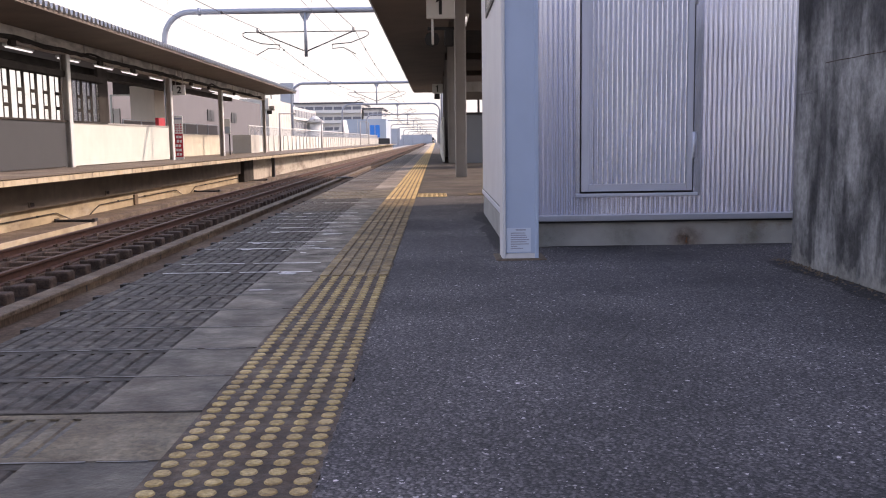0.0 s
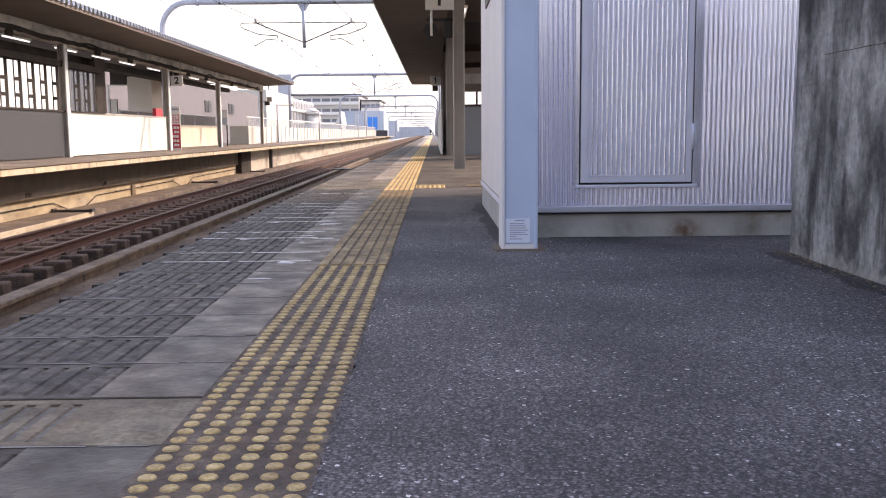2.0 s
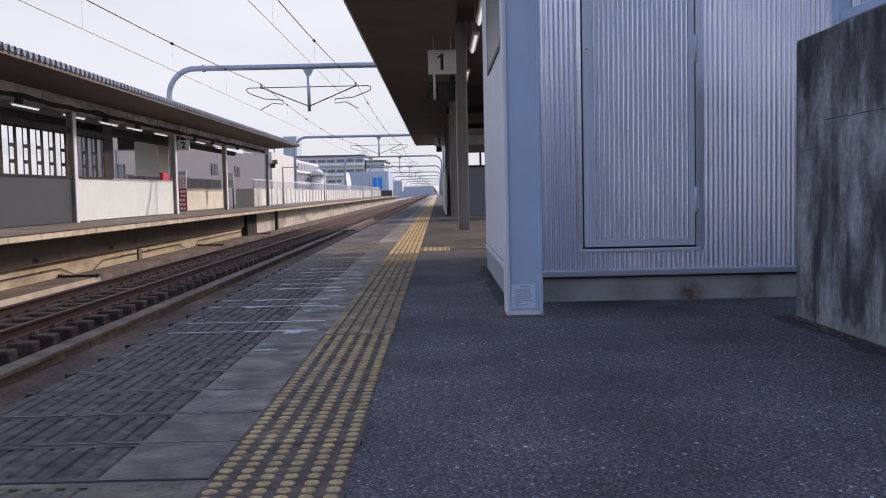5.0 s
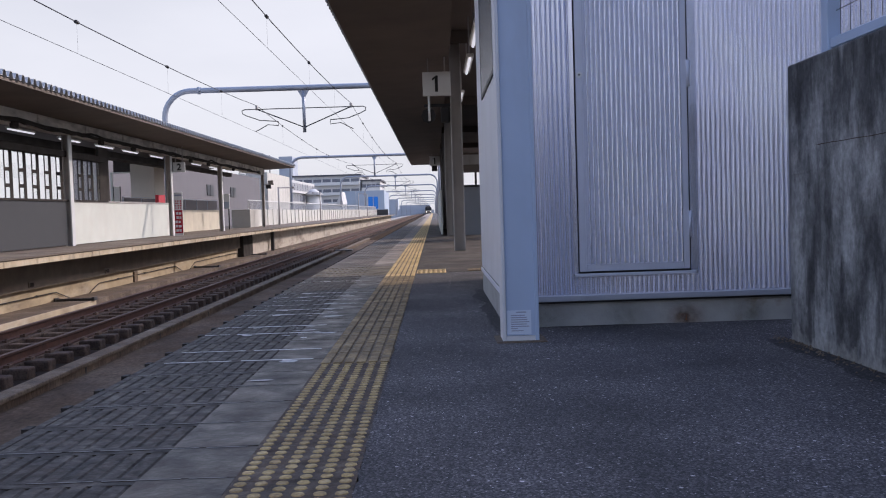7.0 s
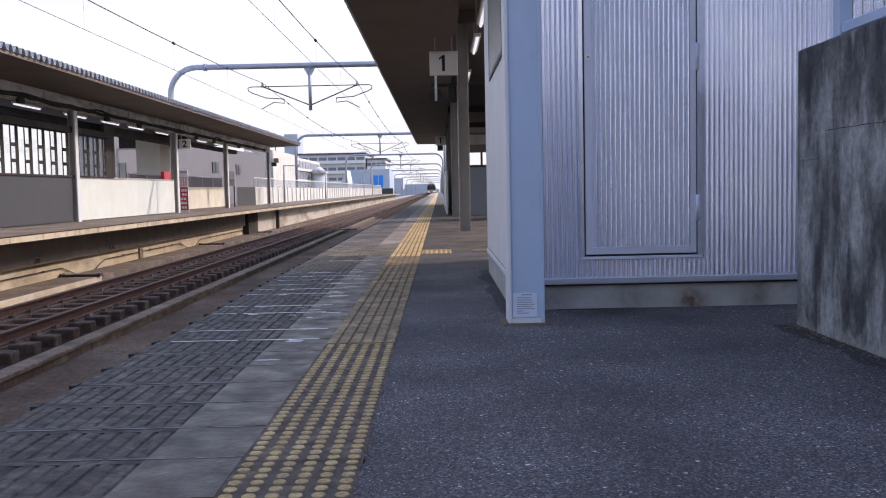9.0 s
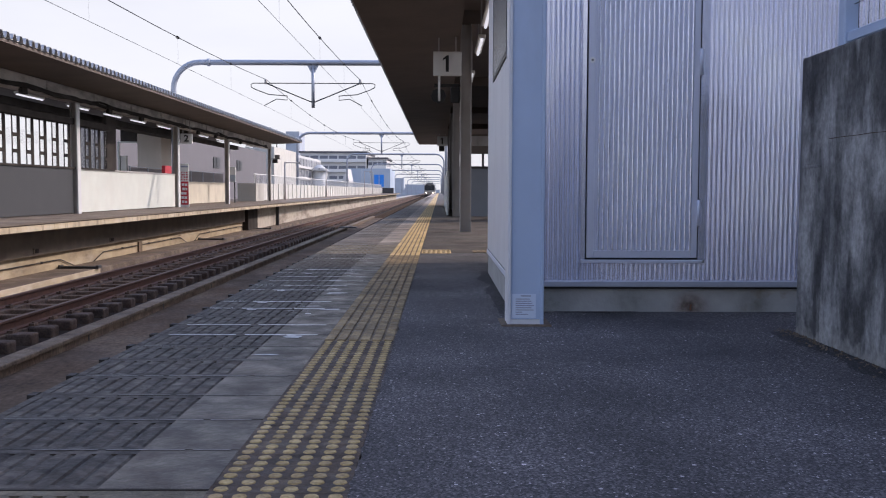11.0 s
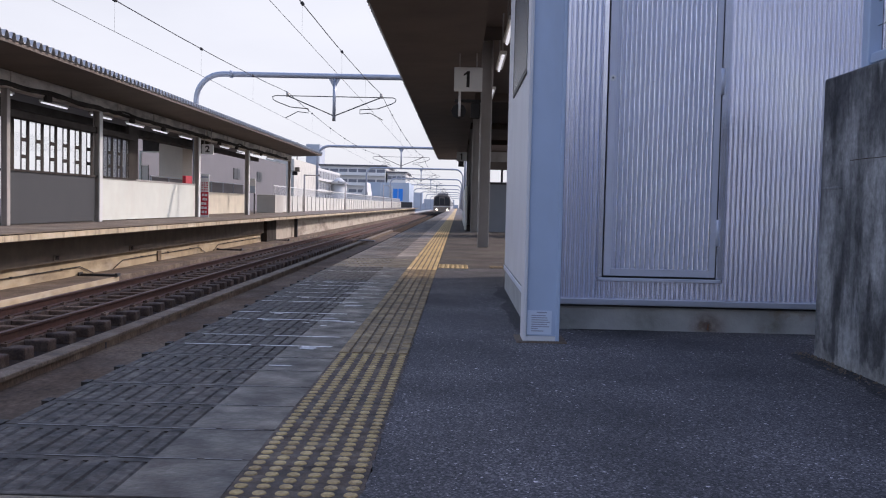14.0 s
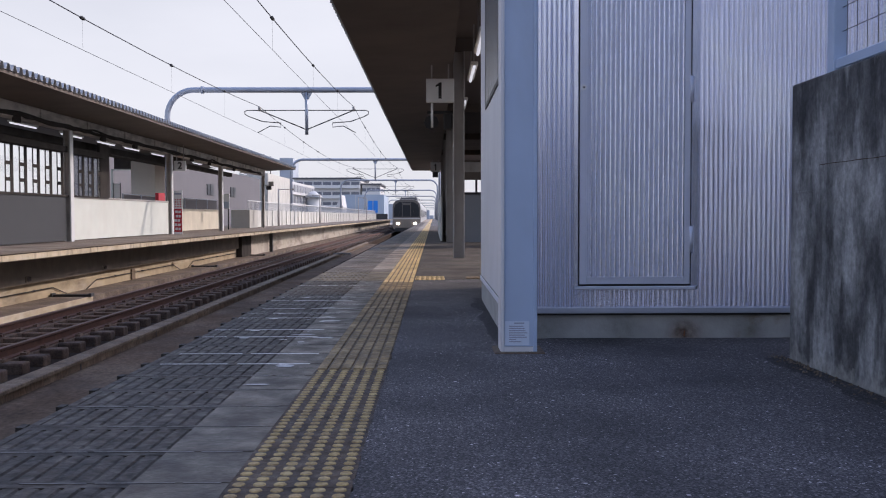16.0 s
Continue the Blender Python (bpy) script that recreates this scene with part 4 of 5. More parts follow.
# darker asphalt along wall feet; the shed front's strip paints its shadow line
foot_patch("damp_stain", "dark ragged strip along the parapet foot", ((1.642, 4.1), (1.642, -1.0)), -0.15, 3)
foot_patch("damp_stain", "dark strip along the shed front, its shadow line painted in", ((0.6, 4.79), (2.4, 4.95)), -0.10, 5)
foot_patch("damp_stain", "dark ragged strip along the shed side", ((0.40, 4.6), (0.40, 7.2)), 0.10, 8)

bm = bmesh.new()
rnd = random.Random(12)
prev = None
for i in range(640):
    y = -0.6 + i * 0.0155
    u = -0.1700 - 0.006 * noise.noise((y * 9, 0, 0)) - rnd.uniform(-0.003, 0.006)
    cur = (bm.verts.new((-0.160, y, 0.0012)), bm.verts.new((u, y, 0.0012)), bm.verts.new((u - 0.002, y, -0.004)))
    if prev:
        bm.faces.new((prev[0], prev[1], cur[1], cur[0]))
        bm.faces.new((prev[1], prev[2], cur[2], cur[1]))
    prev = cur
thing("asphalt_edge", "crumbling asphalt edge beside the tactile strip", "floor", "", "structure", bm, ASPHALT)

rnd = random.Random(31)
bm = bmesh.new()
for i in range(170):
    f = rnd.random() ** 2
    x, y = 1.628 - abs(rnd.gauss(0, 0.035)), 4.03 - f * 1.6 + rnd.uniform(-0.05, 0.09)
    r, t = rnd.uniform(0.003, 0.011), rnd.uniform(0, 6.28)
    pts = [bm.verts.new((x + r * math.cos(t + k * 2.1) * rnd.uniform(0.5, 1.3), y + r * math.sin(t + k * 2.1), rnd.uniform(0.0015, 0.008))) for k in range(3)]
    top = bm.verts.new((x, y, rnd.uniform(0.006, 0.014)))
    for k in range(3):
        bm.faces.new((pts[k], pts[(k + 1) % 3], top))
thing("dry_litter", "dry brown crumbs and litter at the parapet foot", "litter", "", "stuff", bm, LITTER)

# ---- concrete parapet with a mesh screen ----
bm = bmesh.new()
box(bm, 1.637, 1.86, -8.0, 4.03, -0.005, 1.236)
bevel(bm, 0.012, 3)
thing("parapet_wall", "weathered dark-streaked concrete parapet of the stairway", "parapet", "", "structure", bm, SOOTWALL)
rnd = random.Random(44)


def ragged_strip(name, label, y0, y1, z, thick, proud, material):
    """A thin uneven line along the parapet face."""
    bm = bmesh.new()
    rows = []
    count = max(6, int((y1 - y0) / 0.03))
    for i in range(count + 1):
        y = y0 + (y1 - y0) * i / count
        zz = z + 0.006 * noise.noise((y * 5, z * 9, 0))
        t = thick * (0.6 + 0.5 * rnd.random()) * (0.35 if i in (0, count) else 1)
        rows.append([bm.verts.new((1.6368 - d, y, zz + q)) for d, q in ((0, -t), (proud, -t * 0.6), (proud, t * 0.6), (0, t))])
    for a, b in zip(rows, rows[1:]):
        for k in range(3):
            bm.faces.new((a[k], a[k + 1], b[k + 1], b[k]))
    bm.faces.new(rows[0])
    bm.faces.new(rows[-1][::-1])
    thing(name, label, "trim", "", "structure", bm, material)


ragged_strip("trim_1", "dark dirt-filled formwork joint across the parapet", 0.6, 3.73, 0.862, 0.0017, 0.0010, KERBDARK)
ragged_strip("trim_2", "pale lime ridge at the parapet's end", 3.78, 4.015, 0.752, 0.007, 0.002, SOOTWALL)
screen = thing("mesh_screen", "blue-grey framed wire mesh screen on the parapet", "screen")
part("post", bx(1.70, 1.758, 3.745, 3.81, 1.2365, 3.2, 0.004, 1), BLUEGREY, screen)
part("bottom_rail", bx(1.71, 1.765, -8.0, 3.7445, 1.262, 1.305, 0.004, 1), BLUEGREY, screen)
for y in (2.4, 1.0):
    part("post", bx(1.70, 1.775, y, y + 0.06, 1.3055, 3.2, 0.004, 1), BLUEGREY, screen)
bm = bmesh.new()
for i in range(12):
    z = 1.42 + i * 0.1
    tube(bm, [(1.738, -0.0, z), (1.738, 3.7445, z)], 0.002, 5)
for i in range(40):
    y = 0.2 + i * 0.09
    tube(bm, [(1.741, y, 1.3052), (1.741, y, 2.55)], 0.0014, 5)
part("wire_mesh", bm, DARK, screen, kind="stuff")
stair = thing("stair_house", "white ribbed metal stair enclosure behind the screen", "stair house", "", "structure")
part("wall", bx(3.30, 3.5, -10.0, 9.7, 0.0, 4.05), PALEGREY, stair)
# hidden dark wall, added so the siding's right panel reflects less light
part("lower_wall", bx(3.24, 3.2995, -10.0, 9.7, 0.0, 1.25), CONC_OLD, stair, "unseen dark concrete wall added for the siding to mirror")
ob = part("siding", ribs_mesh(13.0, 1.255, 4.0, 0.05), WHITEWALL, stair)
ob.matrix_basis = pose(3.292, 5.5, 0, 0, 0, -90)

# ---- near canopy ----
CAN0, CAN1 = 7.2, 45.6
canopy = thing("platform_canopy", "brown-soffit steel canopy over the asphalt platform", "canopy")


def corrugated_roof(x0, x1, z0, z1, y0, y1, pitch, depth, thick):
    """A folded sheet whose folds run across, so that the edge shows as waves."""
    bm = bmesh.new()
    n = int((y1 - y0) / pitch)
    top, prof = [], []
    for i in range(n):
        y = y0 + i * pitch
        prof += [(y, 0), (y + pitch * 0.3, 0), (y + pitch * 0.5, depth), (y + pitch * 0.8, depth)]
    prof.append((y0 + n * pitch, 0))
    a = [bm.verts.new((x0, y, z0 + d)) for y, d in prof]
    b = [bm.verts.new((x1, y, z1 + d)) for y, d in prof]
    for i in range(len(prof) - 1):
        bm.faces.new((a[i], a[i + 1], b[i + 1], b[i]))
    r = bmesh.ops.extrude_face_region(bm, geom=bm.faces[:])
    bmesh.ops.translate(bm, vec=(0, 0, thick), verts=[v for v in r["geom"] if isinstance(v, bmesh.types.BMVert)])
    return bm


bm = bmesh.new()
prism(bm, [(-1.02, 2.883), (-1.02, 2.933), (0.30, 3.0), (0.30, 2.95)], "y", CAN0, CAN1)
part("soffit", bm, BROWN, canopy)
part("inner_fascia", bx(0.301, 0.325, CAN0, CAN1, 2.95, 3.359), BROWN, canopy)
part("upper_roof", bx(0.301, 3.28, CAN0, CAN1, 3.36, 3.43), BROWN, canopy, "dark raised middle roof")
part("roof_sheet", corrugated_roof(-1.078, 0.298, 2.937, 3.005, CAN0 - 0.05, CAN1 + 0.05, 0.17, 0.07, 0.006), ROOFEDGE, canopy)
part("end_fascia", bx(-1.02, 0.298, CAN1 + 0.001, CAN1 + 0.03, 2.87, 3.0), BROWN, canopy)
part("end_fascia", bx(0.301, 3.25, CAN1 + 0.001, CAN1 + 0.03, 2.85, 3.43), BROWN, canopy)
for y in (14.15, 22.45, 30.6, 38.3):
    bm = bmesh.new()
    box(bm, 0.326, 3.2, y - 0.07, y + 0.07, 3.16, 3.359)
    part("cross_beam", bm, BROWN, canopy)
for y in (14.15, 22.45, 30.6, 38.3):
    h_column("canopy_column", "grey painted steel canopy column", "canopy columns", 0.415, y, 0.17, 0.17, 3.159, STEEL)


def lamp(x, y, z, group, length=1.5, drop=0.24):
    l = thing("fluorescent_lamp", "white fluorescent batten lamp under the canopy", "lamp", group, at=(x, y, z))
    part("housing", bx(-0.05, 0.05, -length / 2, length / 2, 0.0, 0.05, 0.006, 1), TUBE, l)
    bm = bmesh.new()
    tube(bm, [(0, -length / 2 + 0.03, -0.016), (0, length / 2 - 0.03, -0.016)], 0.02, 8)
    part("tube", bm, FROST, l)
    for y in (-length / 3, length / 3):
        part("hanger", bx(-0.012, 0.012, y - 0.012, y + 0.012, 0.0505, drop), STEEL, l)
    return l


first_lamp = lamp(0.60, 11.2, 2.75, "near canopy lamps", 1.5, 0.61)
for y in (13.6, 17.5, 19.9, 25.0, 27.5, 33.0):
    copy_thing(first_lamp, pose(0.60, y, 2.75))


def number_sign(name, label, numeral, x, y, z, w, h, top):
    s = thing(name, label, "platform sign", "platform number signs", at=(x, y, z))
    part("panel", bx(-w / 2, w / 2, -0.04, 0.04, -h / 2, h / 2, 0.006, 1), SIGNWHITE, s)
    for u in (-0.3 * w, 0.3 * w):
        part("hanger", bx(u - 0.012, u + 0.012, -0.012, 0.012, h / 2 + 0.0005, top - z), STEEL, s)
    if numeral == "1":
        bm = bmesh.new()
        k = h * 0.34
        prism(bm, [(0.06 * h, -k), (0.06 * h, k), (-0.02 * h, k), (-0.19 * h, k * 0.62), (-0.19 * h, k * 0.38), (-0.07 * h, k * 0.60), (-0.07 * h, -k)], "y", -0.0425, -0.0402)
        part("numeral", bm, SIGNBLACK, s)
    else:
        text_part(numeral, h * 0.92, SIGNBLACK, s, pose(0, -0.0425, -0.004, 90, 0, 0))
    return s


number_sign("platform_number_sign", "white hanging sign with black numeral 1", "1", 0.128, 14.0, 2.546, 0.425, 0.36, 2.95)
number_sign("platform_number_sign", "white hanging sign with black numeral 1, farther down", "1", 0.115, 38.0, 2.64, 0.42, 0.39, 2.95)
speaker = thing("loudspeaker", "dark round loudspeaker hung under the canopy", "loudspeaker")
bm = bmesh.new()
tube(bm, [(-0.005, 14.06, 2.075), (-0.005, 14.24, 2.075)], 0.115, 8, 0.09)
part("horn", bm, BLACK, speaker)
bm = bmesh.new()
tube(bm, [(0.005, 14.0, 2.366), (0.005, 14.0, 1.99)], 0.018, 8)
part("stem", bm, SIGNWHITE, speaker)
part("bracket", bx(-0.07, 0.329, 14.12, 14.16, 2.215, 2.26), BLACK, speaker)
part("lug", bx(0.18, 0.32, 14.10, 14.2, 1.97, 2.214, 0.02), BLACK, speaker)

# ---- shelter farther along ----
shelter = thing("waiting_shelter", "grey walled platform shelter under the canopy", "shelter")
part("wall", bx(0.50, 2.6, 22.6, 22.75, 0.0, 1.17), SHELTERGREY, shelter, "grey end wall")
part("cap", bx(0.47, 2.6, 22.57, 22.78, 1.172, 1.225), DARK, shelter)
part("beam", bx(0.50, 2.6, 22.6, 22.75, 1.53, 1.72), BROWN, shelter)
part("header", bx(0.50, 2.6, 22.58, 22.75, 1.721, 1.96), COLGREY, shelter, "pale grey header")
part("mullion", bx(1.05, 1.10, 22.62, 22.7, 1.2255, 1.5295), DARK, shelter)
part("side_panel", bx(0.19, 0.235, 22.7, 36.0, 0.03, 1.12), CREAM, shelter, "white side panel")
# unseen walls, added to shade the strip; the gap lets a lit band through
part("shade_wall", bx(2.5, 2.6, 19.4, 21.2, 0.0, 3.35), SHELTERGREY, shelter)
part("shade_wall", bx(2.5, 2.6, 22.76, 40.0, 0.0, 3.35), SHELTERGREY, shelter)
post = thing("signal_box", "dark box on the canopy column", "equipment box", "", "", bx(-0.02, 0.22, 39.75, 39.95, 2.3, 2.9, 0.01), DARK)

# ---- overhead line gantries ----
def gantry(y, xl):
    g = thing("catenary_gantry", "grey tubular catenary gantry over both tracks", "catenary gantry", "catenary gantries", at=(0, y, 0))
    xr, zt, r = 0.50, 5.17, 0.10
    pts = [(xl, 0, -0.005), (xl, 0, zt - 0.95)]
    for i in range(1, 9):
        a = i / 8 * math.pi / 2
        pts.append((xl + 0.95 * (1 - math.cos(a)), 0, zt - 0.95 + 0.95 * math.sin(a)))
    bend = len(pts)
    pts += [(x, 0, zt) for x in (-7.5, -6.0, -4.5, -2.5)]
    for i in range(8):
        a = i / 8 * math.pi / 2
        pts.append((xr - 0.95 + 0.95 * math.sin(a), 0, zt - 0.95 + 0.95 * math.cos(a)))
    pts += [(xr, 0, zt - 0.95), (xr, 0, -0.005)]
    bm = bmesh.new()
    tube(bm, pts, r, 12)
    part("portal_tube", bm, GALV, g)
    for x in (-8.25, -0.8):
        bm = bmesh.new()
        tube(bm, [(x - 0.05, 0, zt), (x + 0.05, 0, zt)], r + 0.035, 12)
        part("coupling", bm, GALV, g)
    cx = -4.53
    bm = bmesh.new()
    tube(bm, [(cx, 0, zt - 0.05), (cx, 0, 3.57)], 0.06, 10)
    prism(bm, [(cx - 0.21, zt - 0.09), (cx + 0.21, zt - 0.09), (cx + 0.06, zt - 0.36), (cx - 0.06, zt - 0.36)], "y", -0.012, 0.012)
    part("drop_post", bm, GALV, g)
    for s in (-1, 1):
        bm = bmesh.new()
        tube(bm, [(cx, 0, 4.44), (cx + s * 2.12, 0, 4.44), (cx + s * 2.22, 0, 4.40), (cx + s * 2.21, 0, 4.30), (cx + s * 2.07, 0, 4.22), (cx + s * 1.58, 0, 4.04), (cx + s * 0.93, 0, 3.99)], 0.018, 6)
        tube(bm, [(cx + s * 0.05, 0, 3.77), (cx + s * 1.66, 0, 4.43)], 0.022, 6)
        tube(bm, [(cx + s * 0.93, 0, 3.99), (cx + s * 0.93, 0, 3.84), (cx + s * 1.31, 0, 3.88), (cx + s * 1.76, 0, 3.64)], 0.015, 6)
        part("cantilever_arm", bm, DARK, g)
        bm = bmesh.new()
        tube(bm, [(cx + s * 1.69, 0, 4.41), (cx + s * 1.69, 0, 4.57)], 0.05, 8)
        part("insulator", bm, STEEL, g)
    return g


gantry(33.35, -9.52)
first = gantry(72.5, -11.1)
DIP = 0.0034          # the line falls gently towards the distance
first.location.z = -DIP * 39
for y in (-5.9, 111.3, 150.5, 190, 229, 272, 318, 370, 435):
    copy_thing(first, pose(0, y, -DIP * max(0, y - 33.35)))


def overhead_line(x, label):
    line = thing("overhead_line", label, "overhead line", "overhead lines")
    spans = [-5.9, 33.35, 72.5, 111.3, 150.5, 190, 229, 272, 318, 370, 435]
    beads = bmesh.new()
    drops = bmesh.new()
    for a, b in zip(spans, spans[1:]):
        pts = []
        for i in range(13):
            f = i / 12
            yy = a + (b - a) * f
            pts.append((x, yy, 4.57 - 1.63 * f * (1 - f) - DIP * max(0, yy - 33.35)))
        bm = bmesh.new()
        tube(bm, pts, 0.010, 6)
        part("messenger_wire", bm, WIRE, line)
        k = 7
        for i in range(1, k):
            f = i / k
            y = a + (b - a) * f
            dip = DIP * max(0, y - 33.35)
            z = 4.57 - 1.63 * f * (1 - f) - dip
            tube(drops, [(x, y, z), (x, y, 3.61 - dip)], 0.0014, 4)
            tube(beads, [(x, y - 0.06, z), (x, y + 0.06, z)], 0.034, 6)
    part("dropper_clamp", beads, DARK, line, kind="stuff")
    bm = bmesh.new()
    tube(bm, [(x, y, 3.61 - DIP * max(0, y - 33.35)) for y in spans], 0.0048, 6, cap=False)
    part("contact_wire", bm, WIRE, line)
    part("dropper_wire", drops, WIRE, line, kind="stuff")
    return line


overhead_line(-6.21, "dark catenary wires over the far track")
overhead_line(-2.84, "dark catenary wires over the near track")

# ---- far canopy ----
OC0, OC1 = 2.0, 52.6
fcan = thing("platform_canopy", "long brown canopy with a corrugated edge on the far platform", "canopy")
bm = bmesh.new()
prism(bm, [(-7.80, 3.27), (-7.80, 3.33), (-14.0, 3.62), (-14.0, 3.42), (-9.4, 3.20)], "y", OC0, OC1)
part("soffit", bm, BROWN, fcan)
part("roof_sheet", corrugated_roof(-7.74, -14.1, 3.335, 3.64, OC0, OC1 + 0.05, 0.26, 0.115, 0.008), ROOFEDGE, fcan)
bm = bx(-9.5, -9.3, OC0, OC1 - 1.2, 2.86, 3.20)
part("longitudinal_beam", bm, PALEBEAM, fcan, "pale stained longitudinal beam")
part("cable_rack", bx(-10.2, -10.0, OC0, OC1 - 6.4, 2.60, 2.78), SOOT, fcan, "dark cable rack")
for y in range(4, 50, 3):
    part("stiffener", bx(-9.298, -9.27, y, y + 0.05, 2.86, 3.2), PALEBEAM, fcan)
bm = bmesh.new()
tube(bm, [(-9.9, OC0, 2.52), (-9.9, OC1 - 16, 2.52)], 0.05, 8)
part("duct", bm, SOOT, fcan, "dark cable duct")
for y, in ((15.3,), (23.9,), (33.1,), (41.0,), (51.3,)):
    z1 = 2.86
    h_column("canopy_column", "grey steel column on the far platform", "far canopy columns", -9.4, y, 0.15, 0.2, z1, FARCOL)
for seed, x, z, r in ((3, -9.27, 2.92, 0.045), (8, -9.24, 2.89, 0.022), (13, -9.29, 2.96, 0.030)):
    bm = bmesh.new()
    tube(bm, [(x, OC0 + i * 0.35, z + 0.07 * noise.noise((i * 0.23, seed, 0)) + 0.03 * noise.noise((i * 0.9, seed, 4))) for i in range(int((OC1 - OC0 - 2) / 0.35))], r, 6)
    part("cable", bm, SOOT, fcan, "dark sagging cable")
for y in (17.2, 20.6, 26.0, 28.8, 35.6, 38.4, 43.2):
    part("junction_box", bx(-9.33, -9.24, y, y + 0.28, 2.76, 2.92, 0.01, 1), SOOT, fcan)
fl = lamp(-9.6, 16.2, 2.80, "far canopy lamps", 1.45, 0.41)
part("raceway", bx(-9.66, -9.54, OC0, OC1 - 2, 2.875, 2.93), PALEBEAM, fcan, "pale lamp raceway")
for y in (19.0, 21.8, 24.7, 27.3, 29.6, 32.4, 37.8, 40.7, 44.0, 47.0):
    copy_thing(fl, pose(-9.6, y, 2.80))

# ---- conduits under the far platform ----
def conduit(y0):
    """One length of pipe along the wall, bent down to a trough at its start and end."""
    cd = thing("cable_conduit", "thin dark cable conduit bent down the tan wall", "conduit", "wall conduits", at=(0, y0, 0))
    bm = bmesh.new()
    tube(bm, [(-8.22, 0.0, -1.075), (-8.22, 0.65, -0.892), (-8.22, 7.35, -0.885), (-8.22, 8.1, -1.075)], 0.011, 6)
    part("pipe", bm, BLACK, cd)
    for y in (2.0, 4.2, 6.4):
        part("clip", bx(-8.249, -8.205, y, y + 0.05, -0.905, -0.868), BLACK, cd)


for y in (8.3, 19.9, 31.5, 40.4):
    tr = thing("cable_trough", "dark flat cable trough laid across the walkway", "cable trough", "cable troughs")
    part("body", bx(-8.20, -7.36, y - 0.07, y + 0.07, -1.0795, -1.03, 0.008, 1), DARK, tr)
    part("foot", bx(-7.40, -7.34, y - 0.10, y + 0.10, -1.0795, -1.005, 0.006, 1), DARK, tr)
    part("foot", bx(-8.215, -8.17, y - 0.10, y + 0.10, -1.0795, -1.005, 0.006, 1), DARK, tr)
for y0 in (3.3, 12.6, 21.9, 31.0):
    conduit(y0)
for y in (18.37, 22.68):
    jb = thing("junction_box", "small dark square box on the band under the lip", "box", "girder boxes")
    part("case", bx(-8.119, -8.085, y, y + 0.22, -0.67, -0.55, 0.01, 1), UNDERLIP_DARK, jb)
    part("lid", bx(-8.0845, -8.07, y + 0.03, y + 0.19, -0.65, -0.57, 0.005, 1), SOOT, jb)
thing("stub_post", "short brown stub against the tan wall", "post", "", "", bx(-8.249, -8.20, 25.19, 25.46, -1.079, -0.79, 0.01, 1), KERBDIRT)

# ---- posts along the far platform ----
def equipment_post(x, y, h, arm):
    p = thing("equipment_post", "slim grey post with a small round device", "post", "far platform posts", at=(x, y, 0))
    bm = bmesh.new()
    tube(bm, [(0, 0, 0), (0, 0, h)], 0.055, 8)
    part("pole", bm, STEEL, p)
    bm = bmesh.new()
    tube(bm, [(0, 0, h - 0.05), (arm, 0, h - 0.05)], 0.03, 8)
    part("arm", bm, STEEL, p)
    bm = bmesh.new()
    tube(bm, [(arm, -0.1, h - 0.05), (arm, 0.1, h - 0.05)], 0.07, 14)
    part("device", bm, STEEL, p)


equipment_post(-9.6, 57.6, 2.35, 0.9)
equipment_post(-9.9, 81.0, 2.5, -0.6)
equipment_post(-9.8, 121.0, 3.1, 0.9)
equipment_post(-10.0, 139.0, 3.3, -0.5)
thing("support_post", "dark steel post under the platform lip", "post", "", "", bx(-7.9, -7.75, 44.6, 44.8, -1.079, -0.131), DARK)

# ---- far platform furniture ----
wall = thing("partition_wall", "cream steel partition between the far columns", "partition")
part("panel", bx(-9.46, -9.40, 24.05, 32.9, 0.03, 1.13), CREAM, wall)
part("cap", bx(-9.48, -9.38, 24.05, 32.9, 1.131, 1.185, 0.005, 1), STEEL, wall)
# white strips paint the sunlight on the column flanges; no separate posts stand there
for y in (23.80, 33.00, 40.90):
    part("post", bx(-9.323, -9.29, y, y + 0.20, 0.0, 2.855, 0.006, 1), WHITEWALL, wall, "slim white strip for the column flange's sunlit face")
grey = thing("waiting_room", "grey panelled waiting room with slatted windows", "waiting room")
WX = -9.62           # glazed front, set back behind the columns
part("lower_panel", bx(-9.48, -9.40, 19.16, 23.75, 0.03, 1.15), GREYPANEL, grey)
part("sill", bx(-9.66, -9.37, 19.16, 26.77, 1.151, 1.20), SOOT, grey)
pane = part("pane", bx(WX, WX + 0.005, 19.16, 26.77, 1.2005, 2.2995), GLASS, grey, "clear glazing")
pane.visible_shadow = False
for i in range(12, 23):
    y = 10.31 + i * 0.72
    # a broad mullion, a tall pane, a thin bar, then a narrow light crossed by two blocks
    part("mullion", bx(WX + 0.006, WX + 0.022, y - 0.015, y + 0.125, 1.2005, 2.2995), SOOT, grey)
    part("bar", bx(WX + 0.006, WX + 0.018, y + 0.44, y + 0.485, 1.2005, 2.2995), SOOT, grey)
    for z in (1.46, 1.83):
        part("crossbar", bx(WX + 0.006, WX + 0.018, y + 0.4855, min(y + 0.7195, 26.77), z, z + 0.085), SOOT, grey)
part("end_post", bx(-9.50, -9.36, 19.0, 19.15, 0.0, 2.855, 0.01, 1), COLGREY, grey, "pale end post")
part("end_panel", bx(-9.60, -9.52, 18.62, 18.95, 0.0, 2.85), SOOT, grey, "dark end panel")
part("head", bx(WX - 0.05, -9.40, 19.16, 26.77, 2.3, 2.45), SOOT, grey)
part("corner_post", bx(-9.68, -9.60, 26.78, 27.56, 0.0, 3.2, 0.01, 1), SOOT, grey, "dark corner post")
frame_w = thing("door_frame", "thin white door frame on the far platform", "door frame")
